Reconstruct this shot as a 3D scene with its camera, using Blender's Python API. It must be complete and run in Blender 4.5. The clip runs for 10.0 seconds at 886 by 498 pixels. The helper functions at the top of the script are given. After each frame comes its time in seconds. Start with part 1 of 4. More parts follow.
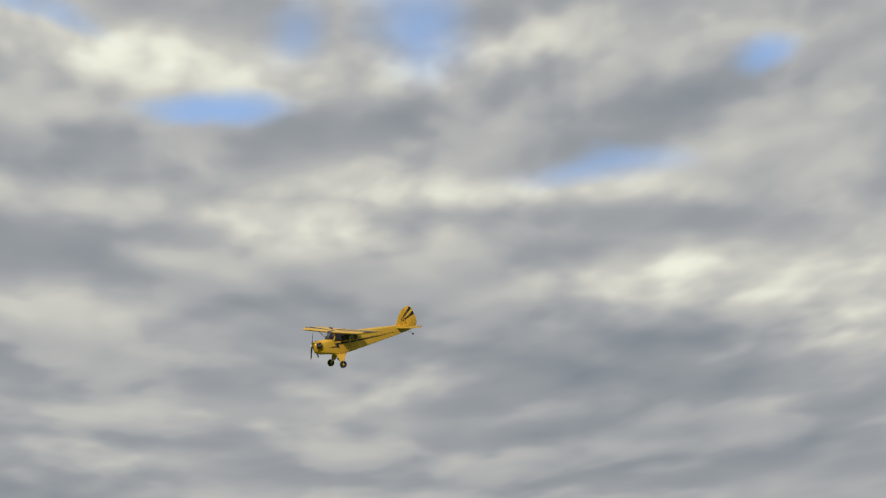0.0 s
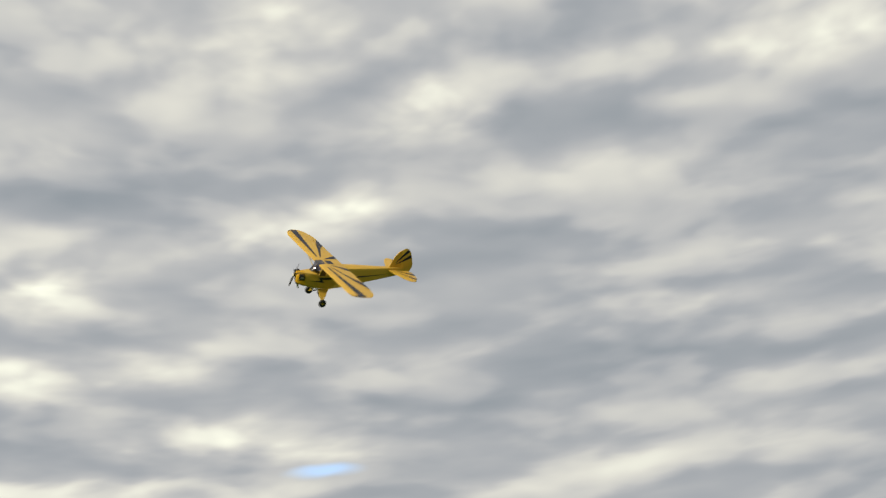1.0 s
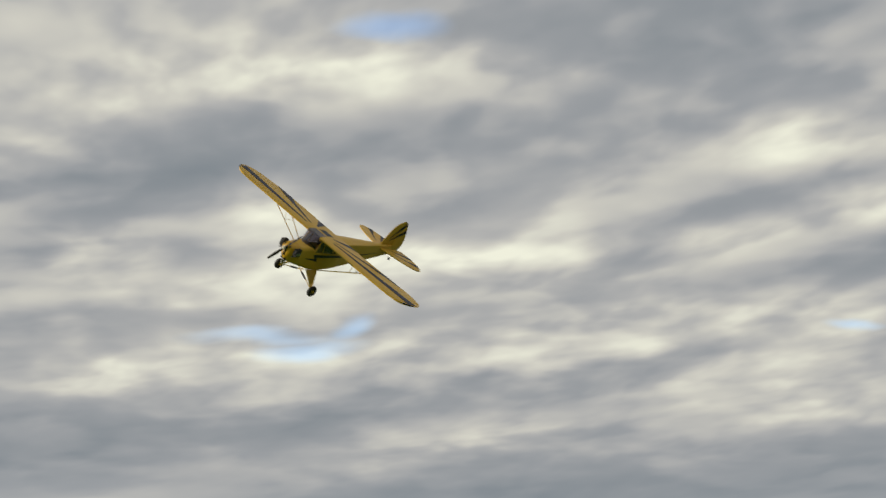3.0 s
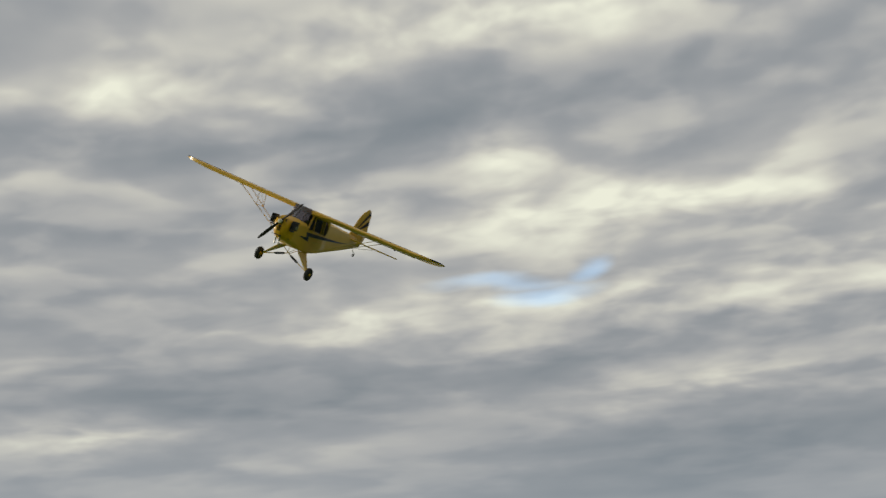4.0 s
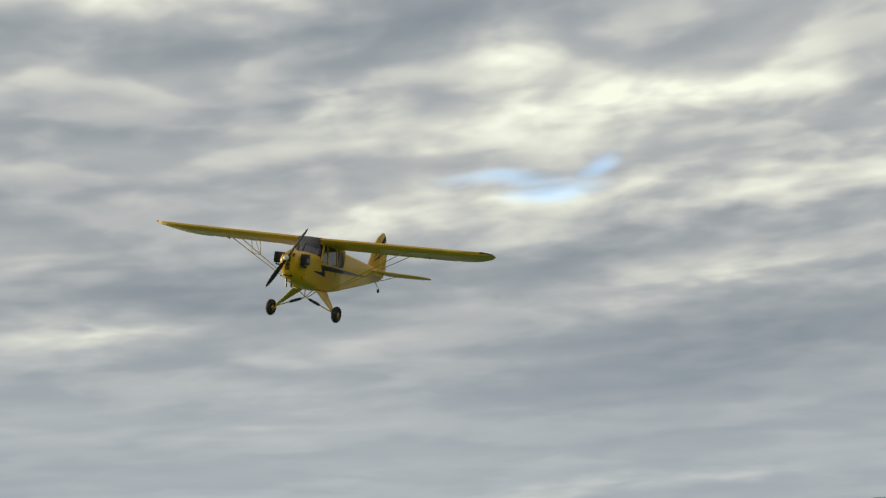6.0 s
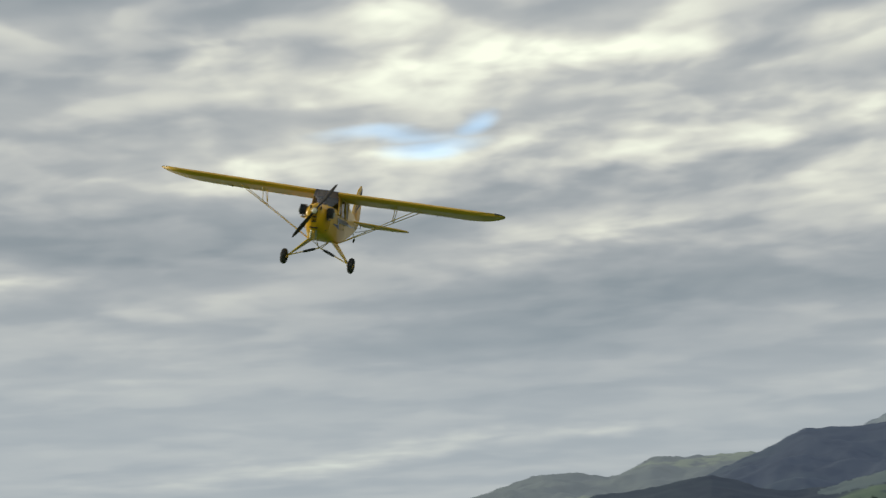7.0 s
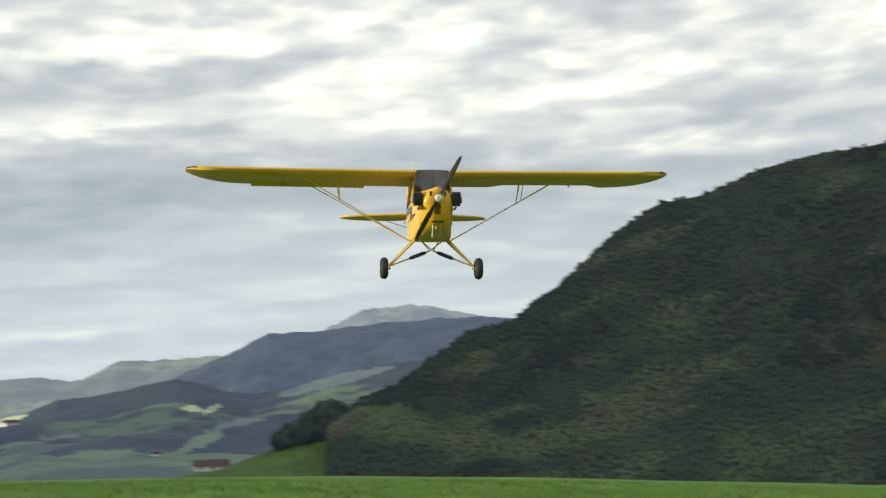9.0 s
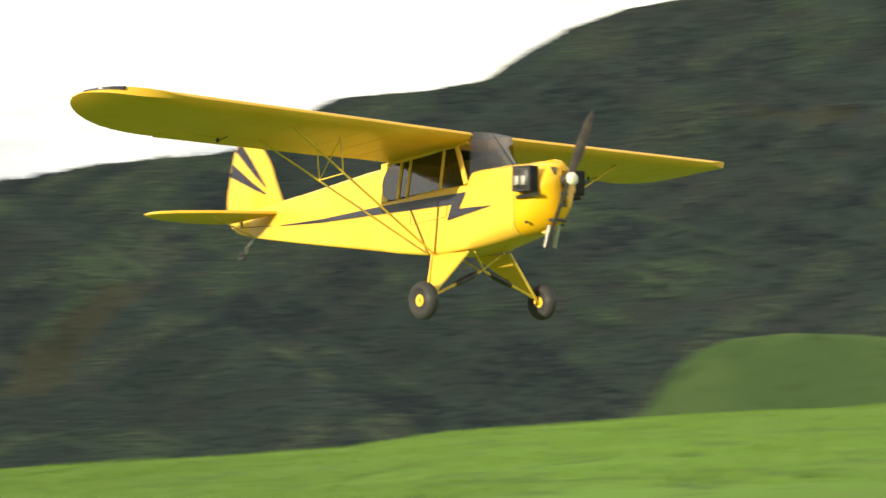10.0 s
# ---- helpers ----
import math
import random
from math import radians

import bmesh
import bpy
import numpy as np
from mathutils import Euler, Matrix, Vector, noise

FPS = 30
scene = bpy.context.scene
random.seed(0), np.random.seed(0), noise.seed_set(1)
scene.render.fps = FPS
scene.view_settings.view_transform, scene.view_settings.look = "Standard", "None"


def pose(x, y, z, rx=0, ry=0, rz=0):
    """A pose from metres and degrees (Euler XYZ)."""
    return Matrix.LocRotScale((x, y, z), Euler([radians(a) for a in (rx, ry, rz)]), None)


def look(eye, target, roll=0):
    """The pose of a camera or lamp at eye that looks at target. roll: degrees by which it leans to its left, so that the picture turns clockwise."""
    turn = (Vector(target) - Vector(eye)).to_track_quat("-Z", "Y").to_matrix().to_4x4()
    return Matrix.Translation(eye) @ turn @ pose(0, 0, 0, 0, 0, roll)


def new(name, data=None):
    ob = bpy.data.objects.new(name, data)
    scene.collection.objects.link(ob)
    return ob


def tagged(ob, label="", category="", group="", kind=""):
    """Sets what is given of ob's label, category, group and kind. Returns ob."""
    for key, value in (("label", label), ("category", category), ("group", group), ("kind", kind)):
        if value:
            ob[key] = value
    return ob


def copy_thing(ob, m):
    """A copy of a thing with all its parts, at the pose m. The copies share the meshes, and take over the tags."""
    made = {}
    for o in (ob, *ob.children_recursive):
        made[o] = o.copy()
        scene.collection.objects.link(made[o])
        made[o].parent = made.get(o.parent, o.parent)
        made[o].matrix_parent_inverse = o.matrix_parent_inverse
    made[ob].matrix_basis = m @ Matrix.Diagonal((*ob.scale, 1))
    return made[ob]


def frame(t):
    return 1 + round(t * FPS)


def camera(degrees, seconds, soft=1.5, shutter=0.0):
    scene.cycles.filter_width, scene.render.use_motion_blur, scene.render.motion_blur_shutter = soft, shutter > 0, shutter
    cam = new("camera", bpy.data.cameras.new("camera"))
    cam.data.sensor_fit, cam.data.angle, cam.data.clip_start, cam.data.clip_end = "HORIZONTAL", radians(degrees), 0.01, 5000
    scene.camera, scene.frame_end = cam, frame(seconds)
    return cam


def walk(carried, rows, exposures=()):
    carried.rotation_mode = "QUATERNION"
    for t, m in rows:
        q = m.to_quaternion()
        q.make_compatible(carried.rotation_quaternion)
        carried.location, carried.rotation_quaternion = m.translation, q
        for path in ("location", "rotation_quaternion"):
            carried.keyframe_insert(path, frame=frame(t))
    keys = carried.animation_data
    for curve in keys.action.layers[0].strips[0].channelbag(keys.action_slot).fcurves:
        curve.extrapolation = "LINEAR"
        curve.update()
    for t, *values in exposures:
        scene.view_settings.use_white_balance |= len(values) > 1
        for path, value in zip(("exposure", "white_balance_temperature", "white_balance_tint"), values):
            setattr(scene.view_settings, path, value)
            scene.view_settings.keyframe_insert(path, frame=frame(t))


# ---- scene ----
# ================= camera =================
cam = camera(36.2, 10.0, soft=1.3, shutter=0.4)
walk(cam, [
    (0.0, pose(0, 0, 1.75, 125.00, 0, -45.19)),
    (0.5, pose(0, 0, 1.75, 121.76, 0, -31.80)),
    (1.0, pose(0, 0, 1.75, 118.12, 0, -18.92)),
    (1.5, pose(0, 0, 1.75, 117.21, 0, -5.46)),
    (2.0, pose(0, 0, 1.75, 116.19, 0, 8.56)),
    (2.5, pose(0, 0, 1.75, 111.86, 0, 24.17)),
    (3.0, pose(0, 0, 1.75, 107.16, 0, 34.06)),
    (3.2, pose(0, 0, 1.75, 106.04, 0, 37.44)),
    (4.3, pose(0, 0, 1.75, 104.75, 0, 44.79)),
    (4.5, pose(0, 0, 1.75, 104.44, 0, 44.51)),
    (5.0, pose(0, 0, 1.75, 103.67, 0, 44.87)),
    (5.5, pose(0, 0, 1.75, 102.10, 0, 43.90)),
    (6.0, pose(0, 0, 1.75, 100.40, 0, 44.70)),
    (6.2, pose(0, 0, 1.75, 100.25, 0, 43.80)),
    (7.3, pose(0, 0, 1.75, 98.20, 0, 37.60)),
    (7.5, pose(0, 0, 1.75, 98.30, 0, 36.10)),
    (8.0, pose(0, 0, 1.75, 96.80, 0, 31.00)),
    (8.2, pose(0, 0, 1.75, 96.30, 0, 28.10)),
    (8.5, pose(0, 0, 1.75, 95.25, 0, 23.80)),
    (9.0, pose(0, 0, 1.75, 94.55, 0, 17.30)),
    (9.5, pose(0, 0, 1.43, 94.46, 0, 4.27)),
    (9.8, pose(0, 0, 1.06, 95.37, 0, -6.98)),
    (10.0, pose(0, 0, 0.98, 95.99, 0, -17.95)),
], exposures=[(0.0, 0.05, 6450, 8), (0.5, 0.05, 6450, 8), (1.0, 0.34, 6500, 8), (2.0, 0.24, 6550, 8), (3.0, 0.05, 6550, 8), (4.5, 0.0, 6500, 7), (5.5, 0.05, 6450, 6), (6.2, 0.25, 6400, 5), (7.5, 0.3, 6400, 4), (8.5, 0.66, 6400, 4), (9.0, 0.86, 6400, 4), (9.5, 1.03, 6450, 4), (10.0, 1.58, 7300, 4)])

# ================= sky, sun =================
# cloud banks and gaps: azimuth, elevation, half width, half height, slant, all in degrees
GAPS = [
    (-43.8, 44.0, 3.3, 1.90, -10),
    (-36.1, 43.5, 1.6, 1.55, 40),
    (-22.6, 42.9, 3.0, 0.87, 0),
    (-33.3, 40.2, 3.3, 0.87, 5),
    (-53.7, 38.3, 3.3, 0.97, 5),
    (-62.8, 41.7, 1.7, 0.87, 0),
    (-14.1, 18.7, 1.4, 0.33, 8),
    (36.4, 26.5, 2.6, 0.67, 0),
    (40.0, 12.9, 2.6, 0.48, 10),
    (42.2, 13.2, 4.3, 0.40, 4),
    (38.0, 13.9, 1.1, 0.52, 30),
    (16.9, 13.4, 1.2, 0.20, 0),
]
BRIGHT_A = [
    (-26.8, 42.2, 6.7, 1.07, 0),
    (-45.7, 43.0, 4.8, 0.95, 5),
    (-59.7, 33.2, 5.5, 0.95, 0),
    (-65.4, 31.0, 2.9, 1.90, 10),
    (-45.1, 37.5, 7.9, 0.67, 0),
    (-43.6, 28.9, 2.1, 0.48, 12),
    (-31.7, 25.6, 2.1, 0.43, 8),
    (-10.6, 36.3, 2.6, 1.43, 25),
    (-18.2, 33.9, 1.8, 0.90, 0),
    (-9.4, 28.1, 4.0, 0.67, 14),
    (-13.9, 29.7, 1.4, 0.76, 25),
    (-6.6, 22.4, 2.6, 0.60, 0),
]
BRIGHT_B = [
    (-10.6, 19.8, 5.2, 0.76, 6),
    (-0.1, 25.2, 1.7, 0.95, 0),
    (-0.4, 21.6, 1.7, 0.95, 0),
    (-39.3, 36.0, 4.0, 1.07, 0),
    (38.7, 24.7, 6.0, 1.19, 0),
    (24.6, 31.1, 2.0, 1.19, 10),
    (17.9, 21.2, 2.9, 0.86, 5),
    (13.6, 14.5, 2.4, 0.95, 12),
    (41.9, 17.8, 1.7, 1.43, 0),
    (22.0, 17.4, 2.1, 0.60, 5),
    (14.8, 18.2, 2.4, 0.71, 0),
    (36.1, 12.9, 3.1, 0.60, 5),
]
BRIGHT_C = [
    (49.2, 22.4, 4.4, 1.5, 12),
    (58.4, 20.9, 1.7, 1.07, 20),
    (41.0, 10.9, 1.8, 0.71, 12),
    (41.9, 19.0, 1.5, 1.31, 35),
    (43.4, 12.1, 7.9, 0.95, 6),
    (59.5, 6.4, 4.0, 0.67, 8),
    (34.9, 13.1, 1.7, 0.33, 5),
    (34.1, 16.8, 4.0, 0.62, 2),
    (29.3, 16.7, 1.7, 1.07, 10),
    (48.1, 16.3, 1.9, 0.83, 0),
    (22.4, 13.6, 4.3, 0.95, 8),
    (16.8, 10.9, 3.1, 0.52, 8),
]
BRIGHT_D = [
    (43.3, -0.1, 7.9, 0.33, 7),
    (38.4, 16.0, 4.8, 1.43, 5),
    (17.9, 13.7, 4.8, 0.95, 8),
    (30.0, 12.8, 7.9, 1.43, 4),
    (32.9, 8.8, 4.8, 0.95, 6),
    (19.3, 11.7, 6.0, 0.95, 4),
    (19.3, 9.9, 3.8, 0.43, 3),
    (6.2, 12.4, 7.1, 1.43, 4),
    (8.5, 8.9, 4.8, 0.48, 3),
    (33.4, 1.0, 3.1, 0.24, 5),
    (15.8, 11.1, 8.3, 1.67, 5),
    (-6.3, 14.3, 9.5, 2.86, 0),
]
DARK = [
    (-47.0, 30.7, 10.0, 1.31, 4),
    (-24.8, 37.4, 3.3, 0.95, 5),
    (-59.5, 40.1, 4.8, 0.95, 5),
    (-2.2, 29.3, 4.0, 1.19, 5),
    (-25.0, 33.1, 5.2, 0.90, 0),
    (-24.5, 22.9, 6.2, 1.43, 5),
    (21.1, 26.6, 7.9, 1.43, 6),
    (7.4, 16.0, 4.8, 1.19, 5),
    (46.6, 20.9, 6.7, 1.14, 6),
    (58.9, 19.0, 5.5, 0.83, 4),
    (33.4, 11.2, 7.9, 1.07, 5),
    (55.3, 8.4, 7.9, 0.95, 5),
    (32.4, 6.7, 7.1, 0.71, 5),
    (30.8, 6.7, 9.5, 1.43, 5),
    (34.5, 5.4, 8.5, 1.9, 5),
    (20.5, 7.2, 4.5, 1.3, 3),
    (-54.0, 27.5, 9.0, 2.2, 0),
]
SOFT = [
    (40.0, 15.6, 12.0, 2.8, 4),
    (57.0, 20.0, 6.0, 2.6, 0),
    (28.0, 12.6, 7.0, 1.8, 3),
    (6.0, 33.0, 6.0, 3.0, 0),
]

SUN_EL, SUN_AZ = 8.0, 116.0   # azimuth counted to the left of the y axis


def heading(az, el):
    a, e = radians(az), radians(el)
    return Vector((-math.sin(a) * math.cos(e), math.cos(a) * math.cos(e), math.sin(e)))


def make_sky():
    world = bpy.data.worlds.new("sky")
    scene.world = world
    world.use_nodes = True
    nt = world.node_tree
    nt.nodes.clear()
    N, L = nt.nodes.new, nt.links.new

    def put(sock, v):
        if hasattr(v, "is_output"):
            L(v, sock)
        else:
            sock.default_value = v

    def m(op, a, b=0.0, c=0.0, clamp=False):
        n = N("ShaderNodeMath")
        n.operation, n.use_clamp = op, clamp
        for s, v in zip(n.inputs, (a, b, c)):
            put(s, v)
        return n.outputs[0]

    def vm(op, a, b=(0, 0, 0), scale=1.0):
        n = N("ShaderNodeVectorMath")
        n.operation = op
        put(n.inputs[0], a)
        put(n.inputs[1], b)
        put(n.inputs[3], scale)
        return n.outputs["Value"] if op in ("DOT_PRODUCT", "LENGTH") else n.outputs[0]

    def noise_tex(vec, scale, detail=4.0, rough=0.5, dist=0.0):
        n = N("ShaderNodeTexNoise")
        put(n.inputs["Vector"], vec)
        n.inputs["Scale"].default_value = scale
        n.inputs["Detail"].default_value = detail
        n.inputs["Roughness"].default_value = rough
        n.inputs["Distortion"].default_value = dist
        return n

    def ramp(fac, lo, hi, a=0.0, b=1.0):
        n = N("ShaderNodeMapRange")
        n.interpolation_type = "SMOOTHSTEP"
        put(n.inputs[0], fac)
        for s, v in zip(n.inputs[1:5], (lo, hi, a, b)):
            s.default_value = v
        return n.outputs[0]

    def mix(fac, a, b):
        n = N("ShaderNodeMix")
        n.data_type = "RGBA"
        put(n.inputs[0], fac)
        put(n.inputs[6], a)
        put(n.inputs[7], b)
        return n.outputs[2]

    coord = N("ShaderNodeTexCoord").outputs["Generated"]
    ray = vm("NORMALIZE", coord)
    sep = N("ShaderNodeSeparateXYZ")
    L(ray, sep.inputs[0])
    x, y, z = sep.outputs
    # the layer of cloud seen from below: bands that flatten towards the horizon and climb a little to the right
    low_z = m("MAXIMUM", z, -0.05)
    turn = m("ARCTAN2", x, y)
    flat = N("ShaderNodeCombineXYZ")
    L(m("MULTIPLY", turn, 2.0), flat.inputs[0])
    L(m("SUBTRACT", m("ADD", m("MULTIPLY", m("LOGARITHM", m("ADD", low_z, 0.13), 2.718), 1.5), m("MULTIPLY", low_z, 4.2)), m("MULTIPLY", turn, ramp(z, 0.28, 0.55, 0.62, 0.22))), flat.inputs[1])
    sheet = flat.outputs[0]
    wob = noise_tex(sheet, 3.0, 3.0).outputs["Color"]
    sheet = vm("ADD", sheet, vm("SCALE", vm("SUBTRACT", wob, (0.5, 0.5, 0.5)), scale=0.13))
    big = noise_tex(sheet, 1.5, 3.0, 0.5).outputs[0]
    mid = noise_tex(sheet, 3.4, 2.6, 0.42).outputs[0]
    above = noise_tex(vm("ADD", sheet, (-0.02, 0.09, 0.0)), 3.4, 2.6, 0.42).outputs[0]
    relief = m("SUBTRACT", mid, above)
    fine = noise_tex(vm("MULTIPLY", sheet, (1.5, 1.0, 1.0)), 8.5, 2.5, 0.45).outputs[0]
    # ray pushed about a little, so that banks get ragged rims
    push = noise_tex(vm("MULTIPLY", ray, (1.0, 1.0, 2.2)), 9.0, 4.0, 0.5).outputs["Color"]
    rag = vm("ADD", ray, vm("MULTIPLY", vm("SUBTRACT", push, (0.5, 0.5, 0.5)), (0.052, 0.052, 0.026)))

    def spot(c, r, u, a, b):
        """1 at the middle of an ellipse on the dome, falling to 0 at twice its size."""
        place, ball = N("ShaderNodeMapping"), N("ShaderNodeTexGradient")
        place.vector_type, ball.gradient_type = "TEXTURE", "SPHERICAL"
        L(rag, place.inputs[0])
        place.inputs["Location"].default_value = c
        place.inputs["Rotation"].default_value = Matrix((r, u, r.cross(u))).transposed().to_euler()
        place.inputs["Scale"].default_value = (2.1 * a, 2.1 * b, 0.5)
        L(place.outputs[0], ball.inputs[0])
        return ball.outputs["Fac"]

    def banks(rows, under=False):
        """Ragged banks of cloud; with under, also the shaded foot beneath each."""
        total, foot = 0.0, 0.0
        for az, el, a, b, slant in rows:
            c = heading(az, el)
            side = Vector((math.cos(radians(az)), math.sin(radians(az)), 0))
            top = side.cross(c)
            k = radians(slant)
            right, up = side * math.cos(k) + top * math.sin(k), top * math.cos(k) - side * math.sin(k)
            a, b = radians(a), radians(b)
            total = m("MAXIMUM", total, spot(c, right, up, a, b))
            if under:
                foot = m("MAXIMUM", foot, spot((c - up * 2.3 * b).normalized(), right, up, 1.1 * a, 1.1 * b))
        return (ramp(total, 0.0, 1.0), ramp(foot, 0.0, 1.0)) if under else ramp(total, 0.0, 1.0)

    gap = banks(GAPS)
    (la, fa), (lb, fb), (lc, fc), (ld, fd) = (banks(rows, True) for rows in (BRIGHT_A, BRIGHT_B, BRIGHT_C, BRIGHT_D))
    lit = m("MAXIMUM", m("MAXIMUM", la, lb), m("MAXIMUM", lc, ld))
    foot = m("MAXIMUM", m("MAXIMUM", fa, fb), m("MAXIMUM", fc, fd))
    dim = banks(DARK)
    # brightness of the cloud
    plate = ramp(m("ADD", mid, m("MULTIPLY", m("SUBTRACT", fine, 0.5), 0.22)), 0.43, 0.60)
    v = m("ADD", m("MULTIPLY", m("SUBTRACT", big, 0.5), 0.62), m("ADD", m("MULTIPLY", m("SUBTRACT", plate, 0.45), 0.15), m("MULTIPLY", m("SUBTRACT", fine, 0.5), ramp(z, 0.12, 0.4, 0.30, 0.12))))
    v = m("ADD", m("MULTIPLY", v, m("MULTIPLY", ramp(z, 0.02, 0.34, 0.62, 1.0), ramp(z, 0.40, 0.58, 1.0, 0.8))), 0.415)
    v = m("ADD", v, m("MULTIPLY", m("MULTIPLY", relief, 0.7), ramp(z, 0.10, 0.34, 0.45, 1.0)))
    v = m("ADD", v, ramp(z, 0.12, 0.62, -0.03, 0.05))
    v = m("ADD", v, m("MULTIPLY", lit, 0.30))
    v = m("SUBTRACT", v, m("MULTIPLY", foot, 0.07))
    v = m("SUBTRACT", v, m("MULTIPLY", dim, 0.20))
    v = m("ADD", v, m("MULTIPLY", banks(SOFT), 0.10))
    v = m("ADD", v, m("MULTIPLY", m("MULTIPLY", m("SUBTRACT", fine, 0.5), lit), 0.45))
    shade = N("ShaderNodeValToRGB")
    L(v, shade.inputs[0])
    cr = shade.color_ramp
    for i, (p, col) in enumerate(((0.0, (0.200, 0.228, 0.258)), (0.3, (0.317, 0.329, 0.349)), (0.48, (0.424, 0.422, 0.421)), (0.68, (0.588, 0.572, 0.522)), (0.95, (0.845, 0.84, 0.71)))):
        e = cr.elements[i] if i < 2 else cr.elements.new(p)
        e.position, e.color = p, (*col, 1)
    blue = N("ShaderNodeTexSky")
    blue.sky_type, blue.sun_disc = "NISHITA", False
    blue.sun_elevation, blue.sun_rotation = radians(SUN_EL), radians(-SUN_AZ)
    blue.altitude, blue.dust_density = 600, 0.6
    clear = vm("MULTIPLY", blue.outputs[0], (0.34, 0.365, 0.44))
    hole = m("MULTIPLY", ramp(m("ADD", gap, m("MULTIPLY", m("SUBTRACT", mid, 0.5), 1.3)), 0.38, 1.25), ramp(z, 0.25, 0.6, 0.52, 0.78))
    out = mix(hole, shade.outputs[0], clear)
    # a pale veil low over the hills
    low = ramp(z, 0.0, 0.16, 0.5, 0.0)
    out = mix(low, out, (0.352, 0.388, 0.428, 1))
    bg = N("ShaderNodeBackground")
    L(out, bg.inputs[0])
    bg.inputs[1].default_value = 1.0
    end = N("ShaderNodeOutputWorld")
    L(bg.outputs[0], end.inputs[0])


make_sky()
sun = new("sun", bpy.data.lights.new("sun", "SUN"))
sun.data.energy, sun.data.angle, sun.data.color = 2.5, radians(0.6), (1.0, 0.9, 0.74)
sun.matrix_world = look(heading(SUN_AZ, SUN_EL) * 50, (0, 0, 0))


# ================= materials =================
def material(name, colour, rough=0.6, metal=0.0, vary=(), scale=8.0, bump=0.0, bump_scale=40.0, spec=0.5, island=None, coat=0.0, world_size=False, painted_spurs=False):
    """A principled material: colour broken up by noise at two scales, with fine relief. vary: second and third colour."""
    mat = bpy.data.materials.new(name)
    mat.use_nodes = True
    nt = mat.node_tree
    N, L = nt.nodes.new, nt.links.new
    b = nt.nodes["Principled BSDF"]
    b.inputs["Roughness"].default_value = rough
    b.inputs["Metallic"].default_value = metal
    b.inputs["Specular IOR Level"].default_value = spec
    b.inputs["Coat Weight"].default_value = coat
    b.inputs["Coat Roughness"].default_value = 0.15
    tc = N("ShaderNodeTexCoord").outputs["Object"]
    if world_size:
        tc = N("ShaderNodeNewGeometry").outputs["Position"]
    patch = tc
    if painted_spurs:
        # patches stretched along a slant, to paint crests and ravines in colour
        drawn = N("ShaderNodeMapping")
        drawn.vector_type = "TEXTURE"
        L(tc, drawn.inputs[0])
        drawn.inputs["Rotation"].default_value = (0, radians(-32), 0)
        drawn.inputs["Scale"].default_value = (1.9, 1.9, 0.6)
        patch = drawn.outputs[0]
    col = None
    if vary:
        for i, (c, sc, lo, hi) in enumerate(vary):
            n = N("ShaderNodeTexNoise")
            L(patch, n.inputs["Vector"])
            n.inputs["Scale"].default_value, n.inputs["Detail"].default_value = sc, 2.5 if world_size else 5.0
            r = N("ShaderNodeMapRange")
            r.interpolation_type = "SMOOTHSTEP"
            r.inputs[1].default_value, r.inputs[2].default_value = lo, hi
            L(n.outputs[0], r.inputs[0])
            mx = N("ShaderNodeMix")
            mx.data_type = "RGBA"
            L(r.outputs[0], mx.inputs[0])
            if col is None:
                mx.inputs[6].default_value = (*colour, 1)
            else:
                L(col, mx.inputs[6])
            mx.inputs[7].default_value = (*c, 1)
            col = mx.outputs[2]
    if island:
        g = N("ShaderNodeNewGeometry").outputs["Random Per Island"]
        rp = N("ShaderNodeValToRGB")
        L(g, rp.inputs[0])
        for i, (p, c) in enumerate(island):
            e = rp.color_ramp.elements[i] if i < 2 else rp.color_ramp.elements.new(p)
            e.position, e.color = p, (*c, 1)
        if col is None:
            col = rp.outputs[0]
        else:
            mx = N("ShaderNodeMix")
            mx.data_type = "RGBA"
            mx.inputs[0].default_value = 0.3
            L(col, mx.inputs[6])
            L(rp.outputs[0], mx.inputs[7])
            col = mx.outputs[2]
    if col is None:
        b.inputs["Base Color"].default_value = (*colour, 1)
    else:
        L(col, b.inputs["Base Color"])
    if bump:
        n = N("ShaderNodeTexNoise")
        L(tc, n.inputs["Vector"])
        n.inputs["Scale"].default_value, n.inputs["Detail"].default_value = bump_scale, 6.0
        bp = N("ShaderNodeBump")
        bp.inputs["Strength"].default_value = bump
        L(n.outputs[0], bp.inputs["Height"])
        L(bp.outputs[0], b.inputs["Normal"])
    return mat


def tinted_glass(name, tint, gloss=0.12):
    mat = bpy.data.materials.new(name)
    mat.use_nodes = True
    nt = mat.node_tree
    nt.nodes.clear()
    N, L = nt.nodes.new, nt.links.new
    clear, shine, both, out, fr, sq = N("ShaderNodeBsdfTransparent"), N("ShaderNodeBsdfGlossy"), N("ShaderNodeMixShader"), N("ShaderNodeOutputMaterial"), N("ShaderNodeLayerWeight"), N("ShaderNodeMapRange")
    clear.inputs[0].default_value = (*tint, 1)
    shine.inputs["Roughness"].default_value = gloss
    fr.inputs["Blend"].default_value = 0.35
    L(fr.outputs["Facing"], sq.inputs[0])
    sq.inputs[3].default_value, sq.inputs[4].default_value = 0.05, 0.42
    L(sq.outputs[0], both.inputs[0])
    L(clear.outputs[0], both.inputs[1])
    L(shine.outputs[0], both.inputs[2])
    L(both.outputs[0], out.inputs[0])
    return mat


